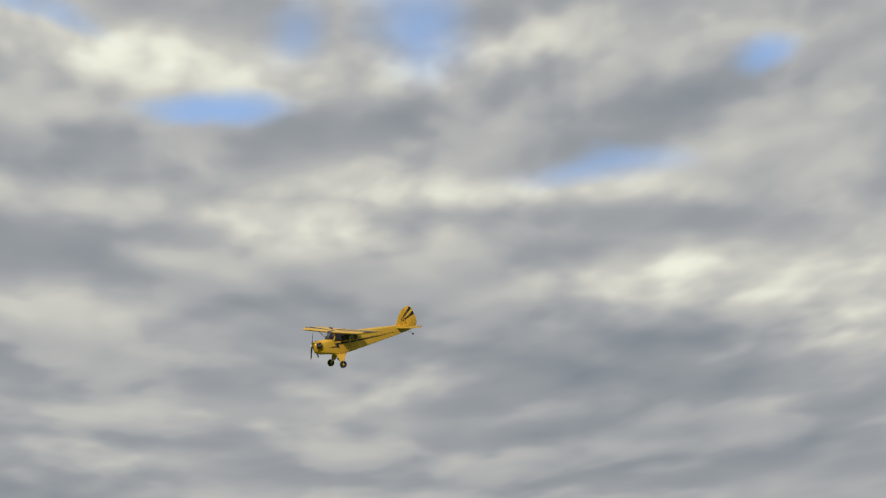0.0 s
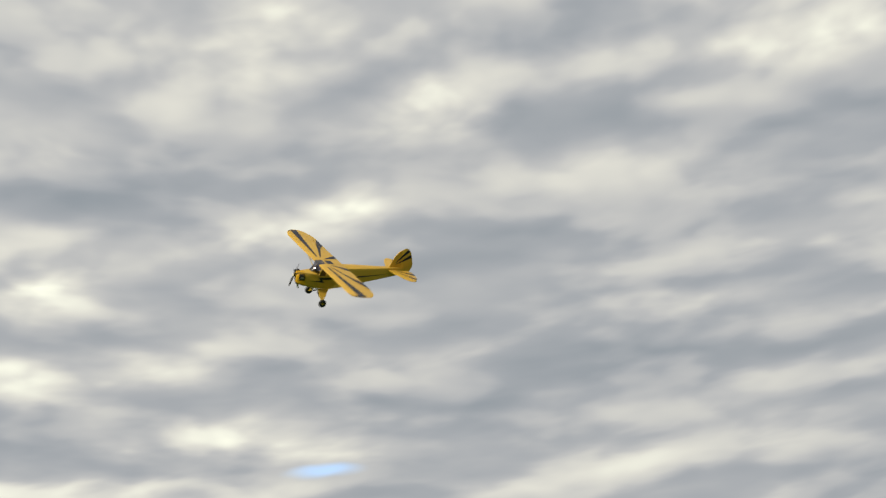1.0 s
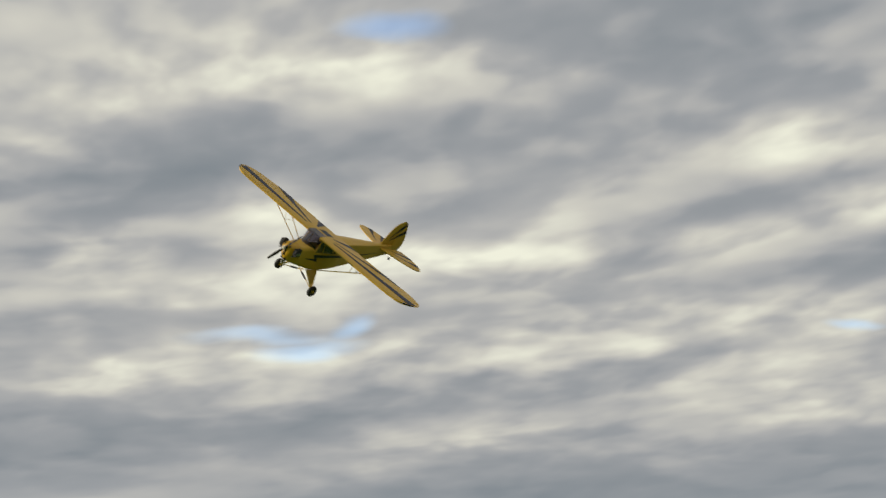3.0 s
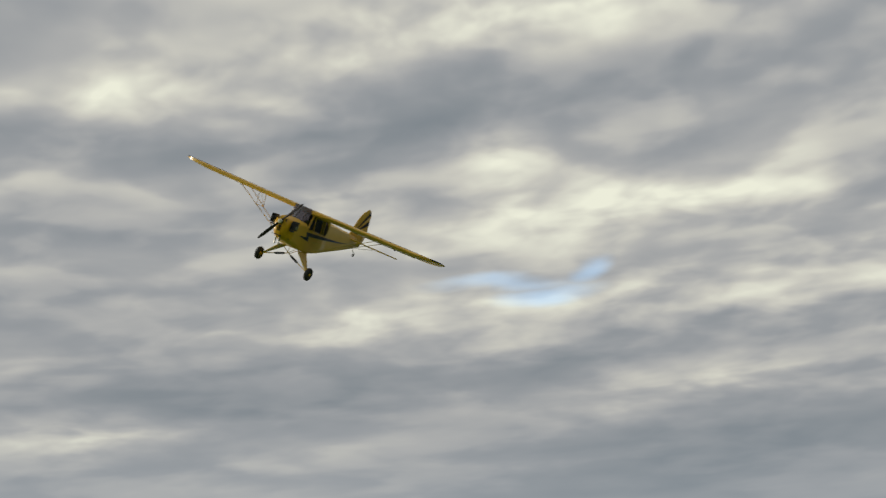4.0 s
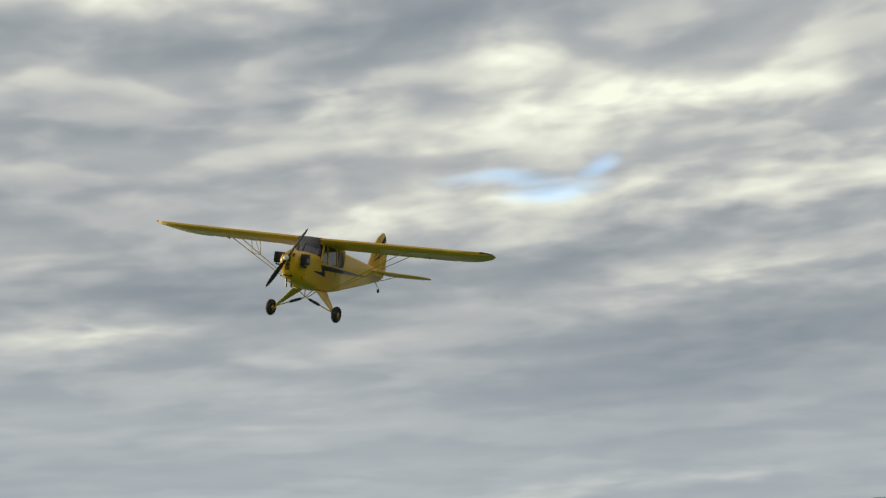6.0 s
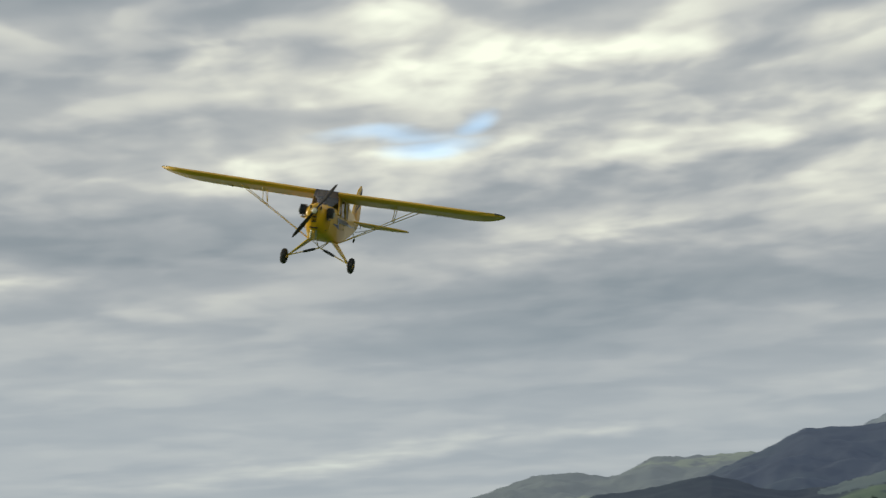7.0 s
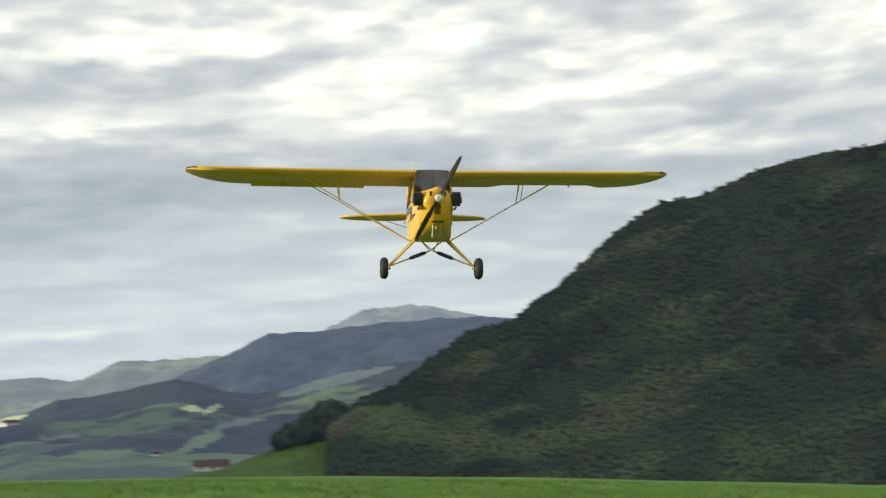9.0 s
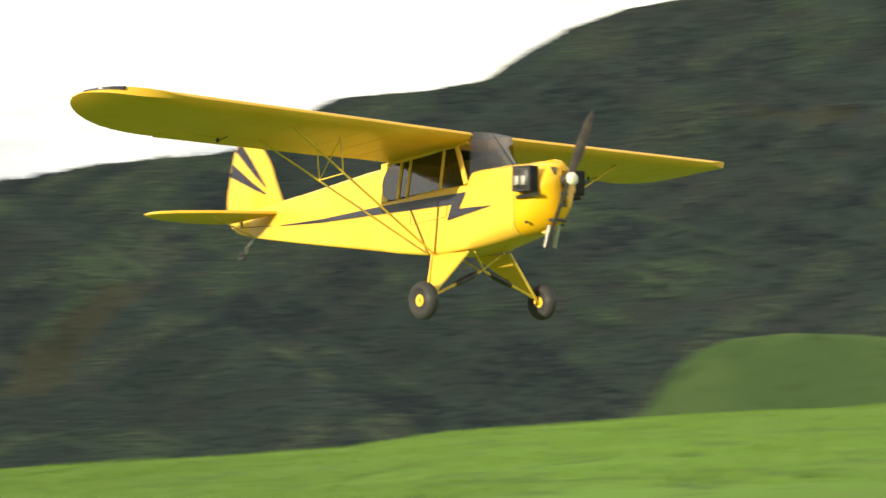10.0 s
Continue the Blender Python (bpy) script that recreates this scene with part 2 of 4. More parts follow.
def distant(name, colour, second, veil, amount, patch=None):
    """Far woods and pastures: lit surface, with bluish haze painted in as a glow."""
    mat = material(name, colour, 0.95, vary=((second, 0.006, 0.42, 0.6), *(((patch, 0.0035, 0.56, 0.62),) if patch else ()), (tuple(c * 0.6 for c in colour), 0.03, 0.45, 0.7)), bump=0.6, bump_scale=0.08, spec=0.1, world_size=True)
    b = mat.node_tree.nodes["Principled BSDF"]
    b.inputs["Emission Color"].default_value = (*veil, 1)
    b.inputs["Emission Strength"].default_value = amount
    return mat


YELLOW = material("yellow_film", (0.71, 0.43, 0.055), 0.5, vary=(((0.66, 0.385, 0.045), 3.0, 0.4, 0.7), ((0.58, 0.33, 0.04), 22.0, 0.62, 0.8)), bump=0.05, bump_scale=30, spec=0.25, coat=0.12)
BODY_YELLOW = material("glossy_yellow_body_film", (0.71, 0.43, 0.055), 0.5, vary=(((0.66, 0.385, 0.045), 3.0, 0.4, 0.7), ((0.58, 0.33, 0.04), 22.0, 0.62, 0.8)), bump=0.05, bump_scale=30, spec=0.25, coat=0.2)
COWL_YELLOW = material("yellow_paint", (0.70, 0.385, 0.016), 0.3, vary=(((0.66, 0.35, 0.014), 5.0, 0.4, 0.7), ((0.52, 0.26, 0.012), 40.0, 0.7, 0.8)), spec=0.4, coat=0.1)
NAVY = material("navy_film", (0.024, 0.025, 0.038), 0.5, vary=(((0.036, 0.036, 0.054), 6.0, 0.4, 0.7),), spec=0.15, coat=0.1)
BODY_NAVY = material("glossy_navy_body_film", (0.024, 0.025, 0.038), 0.5, vary=(((0.036, 0.036, 0.054), 6.0, 0.4, 0.7),), spec=0.15, coat=0.5)
BLACK = material("black_plastic", (0.018, 0.018, 0.02), 0.45, vary=(((0.035, 0.035, 0.037), 20.0, 0.4, 0.7),))
RUBBER = material("tyre_rubber", (0.022, 0.022, 0.023), 0.8, vary=(((0.05, 0.048, 0.045), 25.0, 0.5, 0.7),), bump=0.2, bump_scale=120)
STEEL = material("bare_metal", (0.42, 0.41, 0.39), 0.5, 1.0, vary=(((0.3, 0.29, 0.27), 30.0, 0.5, 0.7),))
CREAM = material("cream_paint", (0.78, 0.72, 0.58), 0.4, vary=(((0.6, 0.55, 0.45), 40.0, 0.5, 0.7),))
PROP = material("propeller_dark_wood", (0.02, 0.017, 0.015), 0.45, vary=(((0.06, 0.045, 0.03), 14.0, 0.4, 0.7),), spec=0.3, coat=0.1)
TAN_STRUT = material("strut_paint", (0.66, 0.45, 0.05), 0.4, vary=(((0.5, 0.36, 0.08), 14.0, 0.5, 0.7),))
CABIN = material("dark_cabin_lining", (0.03, 0.028, 0.032), 0.8, vary=(((0.06, 0.05, 0.05), 10.0, 0.5, 0.7),))
GLASS = tinted_glass("tinted_window", (0.27, 0.24, 0.27))
GRASS = material("meadow_grass", (0.088, 0.172, 0.018), 0.85, vary=(((0.112, 0.215, 0.024), 0.25, 0.4, 0.65), ((0.055, 0.11, 0.02), 1.3, 0.5, 0.7), ((0.13, 0.17, 0.045), 4.0, 0.6, 0.75)), bump=0.7, bump_scale=9.0, spec=0.2, world_size=True)
PASTURE = material("pasture_grass", (0.07, 0.12, 0.036), 0.9, vary=(((0.088, 0.145, 0.042), 0.03, 0.4, 0.65), ((0.055, 0.095, 0.03), 0.15, 0.5, 0.7)), bump=0.5, bump_scale=1.5, spec=0.1, world_size=True)
BLADES = material("grass_blades", (0.09, 0.18, 0.025), 0.7, island=((0.0, (0.062, 0.13, 0.016)), (0.5, (0.095, 0.19, 0.022)), (1.0, (0.14, 0.215, 0.045))), spec=0.3)
VALLEY = material("valley_pastures", (0.085, 0.125, 0.072), 0.95, vary=(((0.045, 0.06, 0.056), 0.008, 0.45, 0.56), ((0.125, 0.17, 0.08), 0.012, 0.55, 0.65), ((0.055, 0.08, 0.045), 0.05, 0.5, 0.7)), bump=0.4, bump_scale=0.1, spec=0.1, world_size=True)
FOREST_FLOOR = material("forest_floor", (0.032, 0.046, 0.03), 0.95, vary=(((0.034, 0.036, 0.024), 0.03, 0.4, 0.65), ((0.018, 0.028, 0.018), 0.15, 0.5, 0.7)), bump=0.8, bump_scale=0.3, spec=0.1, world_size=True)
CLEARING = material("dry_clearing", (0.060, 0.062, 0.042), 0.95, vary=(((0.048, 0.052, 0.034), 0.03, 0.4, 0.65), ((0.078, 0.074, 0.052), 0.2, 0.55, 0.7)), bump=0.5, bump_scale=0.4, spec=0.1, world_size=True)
# tree colours, in light and dark bands that paint lit crests, shaded ravines
LEAVES = material("woodland_leaves", (0.030, 0.045, 0.031), 0.95, vary=(((0.100, 0.145, 0.058), 0.012, 0.46, 0.60), ((0.010, 0.015, 0.017), 0.016, 0.49, 0.60), ((0.120, 0.140, 0.072), 0.024, 0.55, 0.66), ((0.100, 0.090, 0.062), 0.035, 0.62, 0.72)), island=((0.0, (0.036, 0.054, 0.033)), (0.5, (0.042, 0.062, 0.035)), (0.85, (0.048, 0.070, 0.037)), (0.96, (0.052, 0.062, 0.036)), (1.0, (0.058, 0.060, 0.038))), bump=0.2, bump_scale=0.5, spec=0.05, world_size=True, painted_spurs=True)
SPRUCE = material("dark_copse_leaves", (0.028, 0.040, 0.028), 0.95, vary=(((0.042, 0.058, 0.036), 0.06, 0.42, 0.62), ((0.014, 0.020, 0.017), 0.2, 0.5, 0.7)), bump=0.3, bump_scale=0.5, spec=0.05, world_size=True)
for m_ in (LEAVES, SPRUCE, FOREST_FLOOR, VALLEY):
    # haze painted in: these surfaces give off a faint bluish glow
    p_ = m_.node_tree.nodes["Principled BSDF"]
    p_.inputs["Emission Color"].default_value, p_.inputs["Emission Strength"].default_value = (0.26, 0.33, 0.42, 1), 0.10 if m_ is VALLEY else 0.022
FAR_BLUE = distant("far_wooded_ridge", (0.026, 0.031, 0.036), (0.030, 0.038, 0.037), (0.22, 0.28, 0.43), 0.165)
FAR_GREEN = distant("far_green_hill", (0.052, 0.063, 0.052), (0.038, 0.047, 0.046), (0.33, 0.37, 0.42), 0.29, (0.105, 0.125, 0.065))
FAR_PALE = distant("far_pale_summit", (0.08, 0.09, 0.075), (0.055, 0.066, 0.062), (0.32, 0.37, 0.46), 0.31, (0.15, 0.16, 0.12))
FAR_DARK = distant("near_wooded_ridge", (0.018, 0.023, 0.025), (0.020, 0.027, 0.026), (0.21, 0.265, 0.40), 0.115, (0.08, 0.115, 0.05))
# paler meadow colour, sunshine painted into it
SUN_PATCH = distant("meadow_painted_sunlit", (0.30, 0.33, 0.13), (0.36, 0.38, 0.18), (0.33, 0.37, 0.40), 0.20)
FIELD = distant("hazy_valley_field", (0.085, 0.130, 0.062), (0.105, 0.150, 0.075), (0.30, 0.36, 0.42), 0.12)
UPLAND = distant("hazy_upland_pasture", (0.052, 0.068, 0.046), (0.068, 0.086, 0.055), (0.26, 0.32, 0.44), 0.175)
PLASTER = material("white_plaster", (0.75, 0.73, 0.68), 0.8, vary=(((0.6, 0.57, 0.52), 0.6, 0.5, 0.7),))
ROOF = material("brown_roof_tiles", (0.10, 0.06, 0.055), 0.8, vary=(((0.075, 0.048, 0.045), 0.8, 0.4, 0.7),))


# ================= helpers for meshes =================
def part(name, bm, mat, parent=None, label="", smooth=True):
    me = bpy.data.meshes.new(name)
    bmesh.ops.recalc_face_normals(bm, faces=bm.faces)
    bm.to_mesh(me)
    bm.free()
    me.materials.append(mat)
    if smooth:
        me.shade_smooth()
        me.set_sharp_from_angle(angle=radians(38))
    ob = new(name, me)
    if parent:
        ob.parent = parent
    if label:
        tagged(ob, label)
    return ob


def arrays(name, verts, faces, mat, smooth=True):
    """A mesh from numpy arrays of vertices and of triangles or quads."""
    me = bpy.data.meshes.new(name)
    k = faces.shape[1]
    me.vertices.add(len(verts))
    me.vertices.foreach_set("co", np.asarray(verts, np.float32).ravel())
    me.loops.add(faces.size)
    me.loops.foreach_set("vertex_index", faces.astype(np.int32).ravel())
    me.polygons.add(len(faces))
    me.polygons.foreach_set("loop_start", np.arange(0, faces.size, k, dtype=np.int32))
    me.update(calc_edges=True)
    me.validate()
    me.materials.append(mat)
    if smooth:
        me.shade_smooth()
    return new(name, me)


def skin(bm, rings, close_ring=True, cap=True):
    """Joins rings of points, one after the other."""
    vs = [[bm.verts.new(p) for p in r] for r in rings]
    n = len(vs[0])
    for a, b in zip(vs, vs[1:]):
        for i in range(n if close_ring else n - 1):
            j = (i + 1) % n
            bm.faces.new((a[i], a[j], b[j], b[i]))
    if cap and close_ring:
        bm.faces.new(vs[0])
        bm.faces.new(vs[-1])
    return vs


def rod(bm, a, b, r, r2=None, sides=8, flat=1.0):
    """A tube from a to b; flat below 1 squeezes it to a streamlined bar."""
    a, b = Vector(a), Vector(b)
    d = (b - a).normalized()
    s = d.cross((1, 0, 0) if abs(d.x) < 0.8 else (0, 1, 0)).normalized()
    u = d.cross(s)
    rings = []
    for p, q in ((a, r), (b, r if r2 is None else r2)):
        rings.append([p + s * math.cos(2 * math.pi * k / sides) * q * flat + u * math.sin(2 * math.pi * k / sides) * q for k in range(sides)])
    skin(bm, rings)


def box(bm, lo, hi, bevel=0.0):
    r = bmesh.ops.create_cube(bm, size=1)
    vs = r["verts"]
    for v in vs:
        v.co = Vector([l + (c + 0.5) * (h - l) for l, h, c in zip(lo, hi, v.co)])
    if bevel:
        es = list({e for v in vs for e in v.link_edges})
        bmesh.ops.bevel(bm, geom=es, offset=bevel, segments=2, affect="EDGES", profile=0.5)


def lerp_table(rows, x):
    """Value at x from rows of (x, value), x rising or falling."""
    xs, ys = [r[0] for r in rows], [r[1] for r in rows]
    if xs[0] > xs[-1]:
        xs, ys = xs[::-1], ys[::-1]
    return float(np.interp(x, xs, ys))


# ================= the meadow and the valley =================
CREST = [(180, 0.0), (60, -0.08), (35, -0.08), (22, -0.08), (8, -0.13), (0, -0.14), (-9, 0.02), (-14, 0.13), (-18, 0.35), (-28, 0.62), (-36, 0.78), (-60, 1.0), (-180, 0.0)]
CREST_R = 20.0


def ground_height(az, r):
    c = lerp_table(CREST, az)
    bumps = 0.05 * noise.noise(Vector((r * math.sin(radians(az)) * 0.25, r * math.cos(radians(az)) * 0.25, 3.0)))
    if r <= CREST_R:
        return c * (r / CREST_R) ** 1.3 + bumps * min(1, r / 8)
    d = r - CREST_R
    return c + bumps - 0.02 * d * d / (1 + 0.075 * d) if d < 450 else -130.0


def build_ground():
    radii = [0.0, 3, 6, 9, 11, 13, 15, 16.5, 18, 19, 19.6, 20, 20.4, 21, 22, 24, 28, 34, 45, 60, 90, 130, 190, 270, 380, 520, 700, 950, 1300, 1800, 2600, 3600, 4800]
    azs = np.linspace(-180, 180, 181)
    verts, faces = [], []
    for r in radii:
        for az in azs[:-1]:
            d = heading(az, 0) * r
            z = ground_height(az, r)
            if r > 20:
                drop = min(1.0, max(0.0, (abs(az) - 35) / 6)) if az > 0 else 0.0
                z = max(z, -62.0 - 55 * drop) if r < 1400 else -62.0 - 55 * drop - (r - 1300) * 0.047
            verts.append((d.x, d.y, z))
    n = 180
    for i in range(len(radii) - 1):
        for j in range(n):
            k = (j + 1) % n
            faces.append((i * n + j, i * n + k, (i + 1) * n + k, (i + 1) * n + j))
    ob = arrays("ground", np.array(verts), np.array(faces), GRASS)
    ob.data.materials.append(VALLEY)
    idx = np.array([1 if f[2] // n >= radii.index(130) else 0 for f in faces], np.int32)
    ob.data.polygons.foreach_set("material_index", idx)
    tagged(ob, "gently rising green meadow falling away to a valley", "meadow", kind="structure")


def build_grass():
    rng = np.random.default_rng(4)
    n = 90000
    az = rng.uniform(-42, 42, n)
    r = np.sqrt(rng.uniform(10.5 ** 2, 20.8 ** 2, n))
    base = np.array([[-math.sin(radians(a)) * q, math.cos(radians(a)) * q, ground_height(a, q) - 0.01] for a, q in zip(az, r)])
    clump = np.array([noise.noise(Vector((p[0] * 0.8, p[1] * 0.8, 0))) for p in base])
    h = rng.uniform(0.03, 0.075, n) * (1 + 0.6 * clump)
    t = rng.uniform(0, 2 * math.pi, n)
    w = rng.uniform(0.004, 0.009, n)
    side = np.stack([np.cos(t) * w, np.sin(t) * w, 0 * w], 1)
    lean = np.stack([np.cos(t + 1.3) * h * 0.6, np.sin(t + 1.3) * h * 0.6, h], 1)
    v = np.stack([base - side, base + side, base + lean], 1).reshape(-1, 3)
    ob = arrays("meadow_grass", v, np.arange(3 * n).reshape(-1, 3), BLADES, smooth=False)
    tagged(ob, "short green grass blades covering the meadow", "grass", kind="stuff")


# ================= hills =================
def hill(name, profile, toe, r_toe, r_crest, mat, label, category, rough=6.0, rows=26, step=0.35, kind="structure", eye=1.4, back=300.0, curve=0.9, grain=0.0):
    """A hill with its crest line at the given azimuths and elevations, rising from a toe; it falls away behind the crest."""
    azs = np.arange(profile[0][0], profile[-1][0] - 1e-6, -step) if profile[0][0] > profile[-1][0] else np.arange(profile[0][0], profile[-1][0] + 1e-6, step)
    verts, faces = [], []
    for az in azs:
        e1, e0 = lerp_table(profile, az), toe if not isinstance(toe, list) else lerp_table(toe, az)
        r0 = r_toe if not isinstance(r_toe, list) else lerp_table(r_toe, az)
        r1 = r_crest if not isinstance(r_crest, list) else lerp_table(r_crest, az)
        for k in range(rows + 5):
            u = k / rows
            if u <= 1:
                r, el = r0 + (r1 - r0) * u, e0 + (e1 - e0) * u ** curve
                z = eye + r * math.tan(radians(el))
                d = heading(az, 0) * r
                amp = rough * math.sin(math.pi * min(1, u)) + rough * 0.12
                z += amp * noise.fractal(Vector((d.x * 0.012, d.y * 0.012, 1.7)), 1.0, 2.0, 4)
                z += grain * r * min(1.0, max(0.0, (u - 0.85) / 0.15)) * noise.fractal(Vector((d.x * 0.05, d.y * 0.05, 6.1)), 0.8, 2.0, 3)
            else:
                r = r1 + (u - 1) * rows / 5 * back
                d = heading(az, 0) * r
                z = eye + r1 * math.tan(radians(e1)) - (u - 1) * rows / 5 * back * 0.75
            verts.append((d.x, d.y, z))
    m = rows + 5
    for i in range(len(azs) - 1):
        for k in range(m - 1):
            faces.append((i * m + k, (i + 1) * m + k, (i + 1) * m + k + 1, i * m + k + 1))
    ob = arrays(name, np.array(verts), np.array(faces), mat)
    return tagged(ob, label, category, kind=kind)


WOOD_CREST = [(22.2, -3.2), (21.7, -2.7), (20.7, -1.8), (19.3, -1.2), (17.6, 0.1), (16.2, 1.05), (14.3, 1.6), (12.5, 3.0), (10.1, 5.22), (8.3, 6.4), (6.4, 6.75), (4.2, 7.7), (1.9, 8.2), (-1.0, 8.6), (-3.5, 9.25), (-5.7, 9.55), (-8.0, 9.8), (-10.1, 10.3), (-11.2, 11.05), (-12.6, 11.9), (-13.6, 12.35), (-17.2, 12.65), (-19.7, 13.05), (-20.8, 13.75), (-23.3, 15.1), (-25.6, 15.85), (-28.0, 16.15), (-32.0, 16.65), (-38.0, 15.85), (-48.0, 11.25), (-60.0, 5.25)]
WOOD_TOE = [(22.2, -5.4), (10.0, -6.0), (0.0, -5.8), (-15.0, -4.7), (-25.0, -3.4), (-60.0, -2.4)]


def wood_radius(az):
    return 560.0, 610.0 + 24.0 * (lerp_table(WOOD_CREST, az) + 4.7)


def wood_point(az, u):
    r0, r1 = wood_radius(az)
    e1, e0 = lerp_table(WOOD_CREST, az), lerp_table(WOOD_TOE, az)
    r, el = r0 + (r1 - r0) * u, e0 + (e1 - e0) * u ** 0.9
    d = heading(az, 0) * r
    z = 1.4 + r * math.tan(radians(el))
    amp = 34.0 * math.sin(math.pi * min(1, u)) + 1.7
    return Vector((d.x, d.y, z + amp * noise.fractal(Vector((d.x * 0.0085 + z * 0.009, d.y * 0.004 - z * 0.004, 1.7)), 1.0, 2.0, 4)))


def clearing_at(az, u):
    """Bare strips on the wooded slope."""
    p = wood_point(az, u)
    el = math.degrees(math.atan2(p.z - 1.4, math.hypot(p.x, p.y)))
    a = abs((az + 4.4) * 0.745 + (el - 3.9) * 0.668 + 0.15 * math.sin(el * 4)) < 0.95 - 0.09 * el and -0.3 < el < 4.3
    b = abs(el - 11.0 - 0.08 * (az + 34)) < 0.22 and -37 < az < -31
    return a or b


def ico(sub):
    bm = bmesh.new()
    bmesh.ops.create_icosphere(bm, subdivisions=sub, radius=1)
    bm.verts.ensure_lookup_table()
    v = np.array([p.co for p in bm.verts])
    f = np.array([[q.index for q in p.verts] for p in bm.faces])
    bm.free()
    return v, f


def crowns(name, spots, mat, label, category, clumps=5, seed=7, sub=2):
    """Many tree crowns in one mesh, each of several ragged clumps of foliage. spots: (place, crown radius)."""
    rng = np.random.default_rng(seed)
    v0, f0 = ico(sub)
    shapes = []
    for k in range(8):
        d = np.array([0.72 + 0.5 * noise.fractal(Vector(p) * 1.9 + Vector((k * 7.1, 0, 0)), 0.8, 2.1, 3) + 0.25 * rng.random() for p in v0])
        shapes.append(v0 * d[:, None])
    verts, faces, n = [], [], 0
    for p, r in spots:
        for c in range(clumps):
            a, q = rng.uniform(0, 2 * math.pi), r * rng.uniform(0.15, 0.6) * (c > 0)
            o = np.array((p[0] + math.cos(a) * q, p[1] + math.sin(a) * q, p[2] + r * (1.25 - 0.9 * rng.random() * (c > 0))))
            s = r * rng.uniform(0.42, 0.68)
            t = rng.uniform(0, 2 * math.pi)
            rot = np.array(((math.cos(t), -math.sin(t), 0), (math.sin(t), math.cos(t), 0), (0, 0, rng.uniform(0.85, 1.3))))
            verts.append(shapes[rng.integers(8)] @ rot.T * s + o)
            faces.append(f0 + n)
            n += len(v0)
    ob = arrays(name, np.concatenate(verts), np.concatenate(faces), mat)
    return tagged(ob, label, category, kind="stuff")


def build_wood():
    azs = np.arange(22.2, -60.01, -0.35)
    rows = 44
    verts, faces, mats = [], [], []
    for az in azs:
        for k in range(rows + 1):
            verts.append(wood_point(az, k / rows))
        top = wood_point(az, 1.0)
        out = heading(az, 0)
        for k in (1, 2, 3):
            verts.append(top + out * 120 * k - Vector((0, 0, 70 * k)))
    m = rows + 4
    for i in range(len(azs) - 1):
        for k in range(m - 1):
            faces.append((i * m + k, (i + 1) * m + k, (i + 1) * m + k + 1, i * m + k + 1))
            mats.append(1 if k < rows and clearing_at(azs[i], k / rows) else 0)
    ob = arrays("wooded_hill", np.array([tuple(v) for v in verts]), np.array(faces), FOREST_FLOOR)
    ob.data.materials.append(CLEARING)
    ob.data.polygons.foreach_set("material_index", np.array(mats, np.int32))
    tagged(ob, "steep hillside under dark green woodland", "hill", kind="structure")
    rng = random.Random(11)
    spots = []
    for _ in range(62000):
        az = rng.uniform(-43, 22.0)
        u = rng.random() ** 0.85
        if rng.random() > 0.75 or clearing_at(az, u) and rng.random() > 0.12:
            continue
        p = wood_point(az, u)
        s = 1 + 0.35 * noise.noise(p * 0.02)
        spots.append((p - Vector((0, 0, 2.0)), rng.uniform(1.7, 2.7) * s))
    az = 22.0
    while az > -43:
        spots.append((wood_point(az, 1.0 - 0.03 * rng.random()) - Vector((0, 0, 2.0)), rng.uniform(1.7, 2.6)))
        az -= rng.uniform(0.08, 0.2)
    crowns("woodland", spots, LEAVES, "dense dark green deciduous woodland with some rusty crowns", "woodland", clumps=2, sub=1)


# fields on the slope across the valley: azimuth, elevation, half width, half height, slant in degrees, kind
FIELDS = [
    (27.75, -2.12, 0.42, 0.15, -14, 1), (26.95, -2.15, 0.36, 0.14, 20, 1), (35.2, -2.55, 0.9, 0.22, 14, 1),
    (28.6, -4.05, 2.3, 0.20, 22, 2), (27.4, -3.45, 0.9, 0.22, 24, 2), (30.3, -4.45, 1.3, 0.12, 16, 2),
    (34.9, -4.4, 1.3, 0.34, 4, 2), (31.8, -4.05, 1.7, 0.24, 8, 2),
    (21.8, -1.0, 2.4, 0.24, 14, 3), (26.0, -2.75, 1.2, 0.12, 12, 3), (33.0, -3.2, 0.7, 0.1, 5, 3),
]


def lay_fields(ridge):
    """Gives the faces of the slope that lie in a field its grass; kind 1 is painted sunlit."""
    me = ridge.data
    for mat in (SUN_PATCH, FIELD, UPLAND):
        me.materials.append(mat)
    for f in me.polygons:
        c = f.center
        az, el = math.degrees(math.atan2(-c.x, c.y)), math.degrees(math.atan2(c.z - 1.4, math.hypot(c.x, c.y)))
        az += 0.25 * noise.noise(Vector((az * 1.7, el * 4, 0)))
        el += 0.10 * noise.noise(Vector((az * 2.3, el * 3, 5)))
        for fa, fe, a, b, slant, k in FIELDS:
            t = math.tan(radians(slant))
            if abs(az - fa) < a and abs(el - fe + (az - fa) * t) < b * math.sqrt(1 - ((az - fa) / a) ** 2):
                f.material_index = k


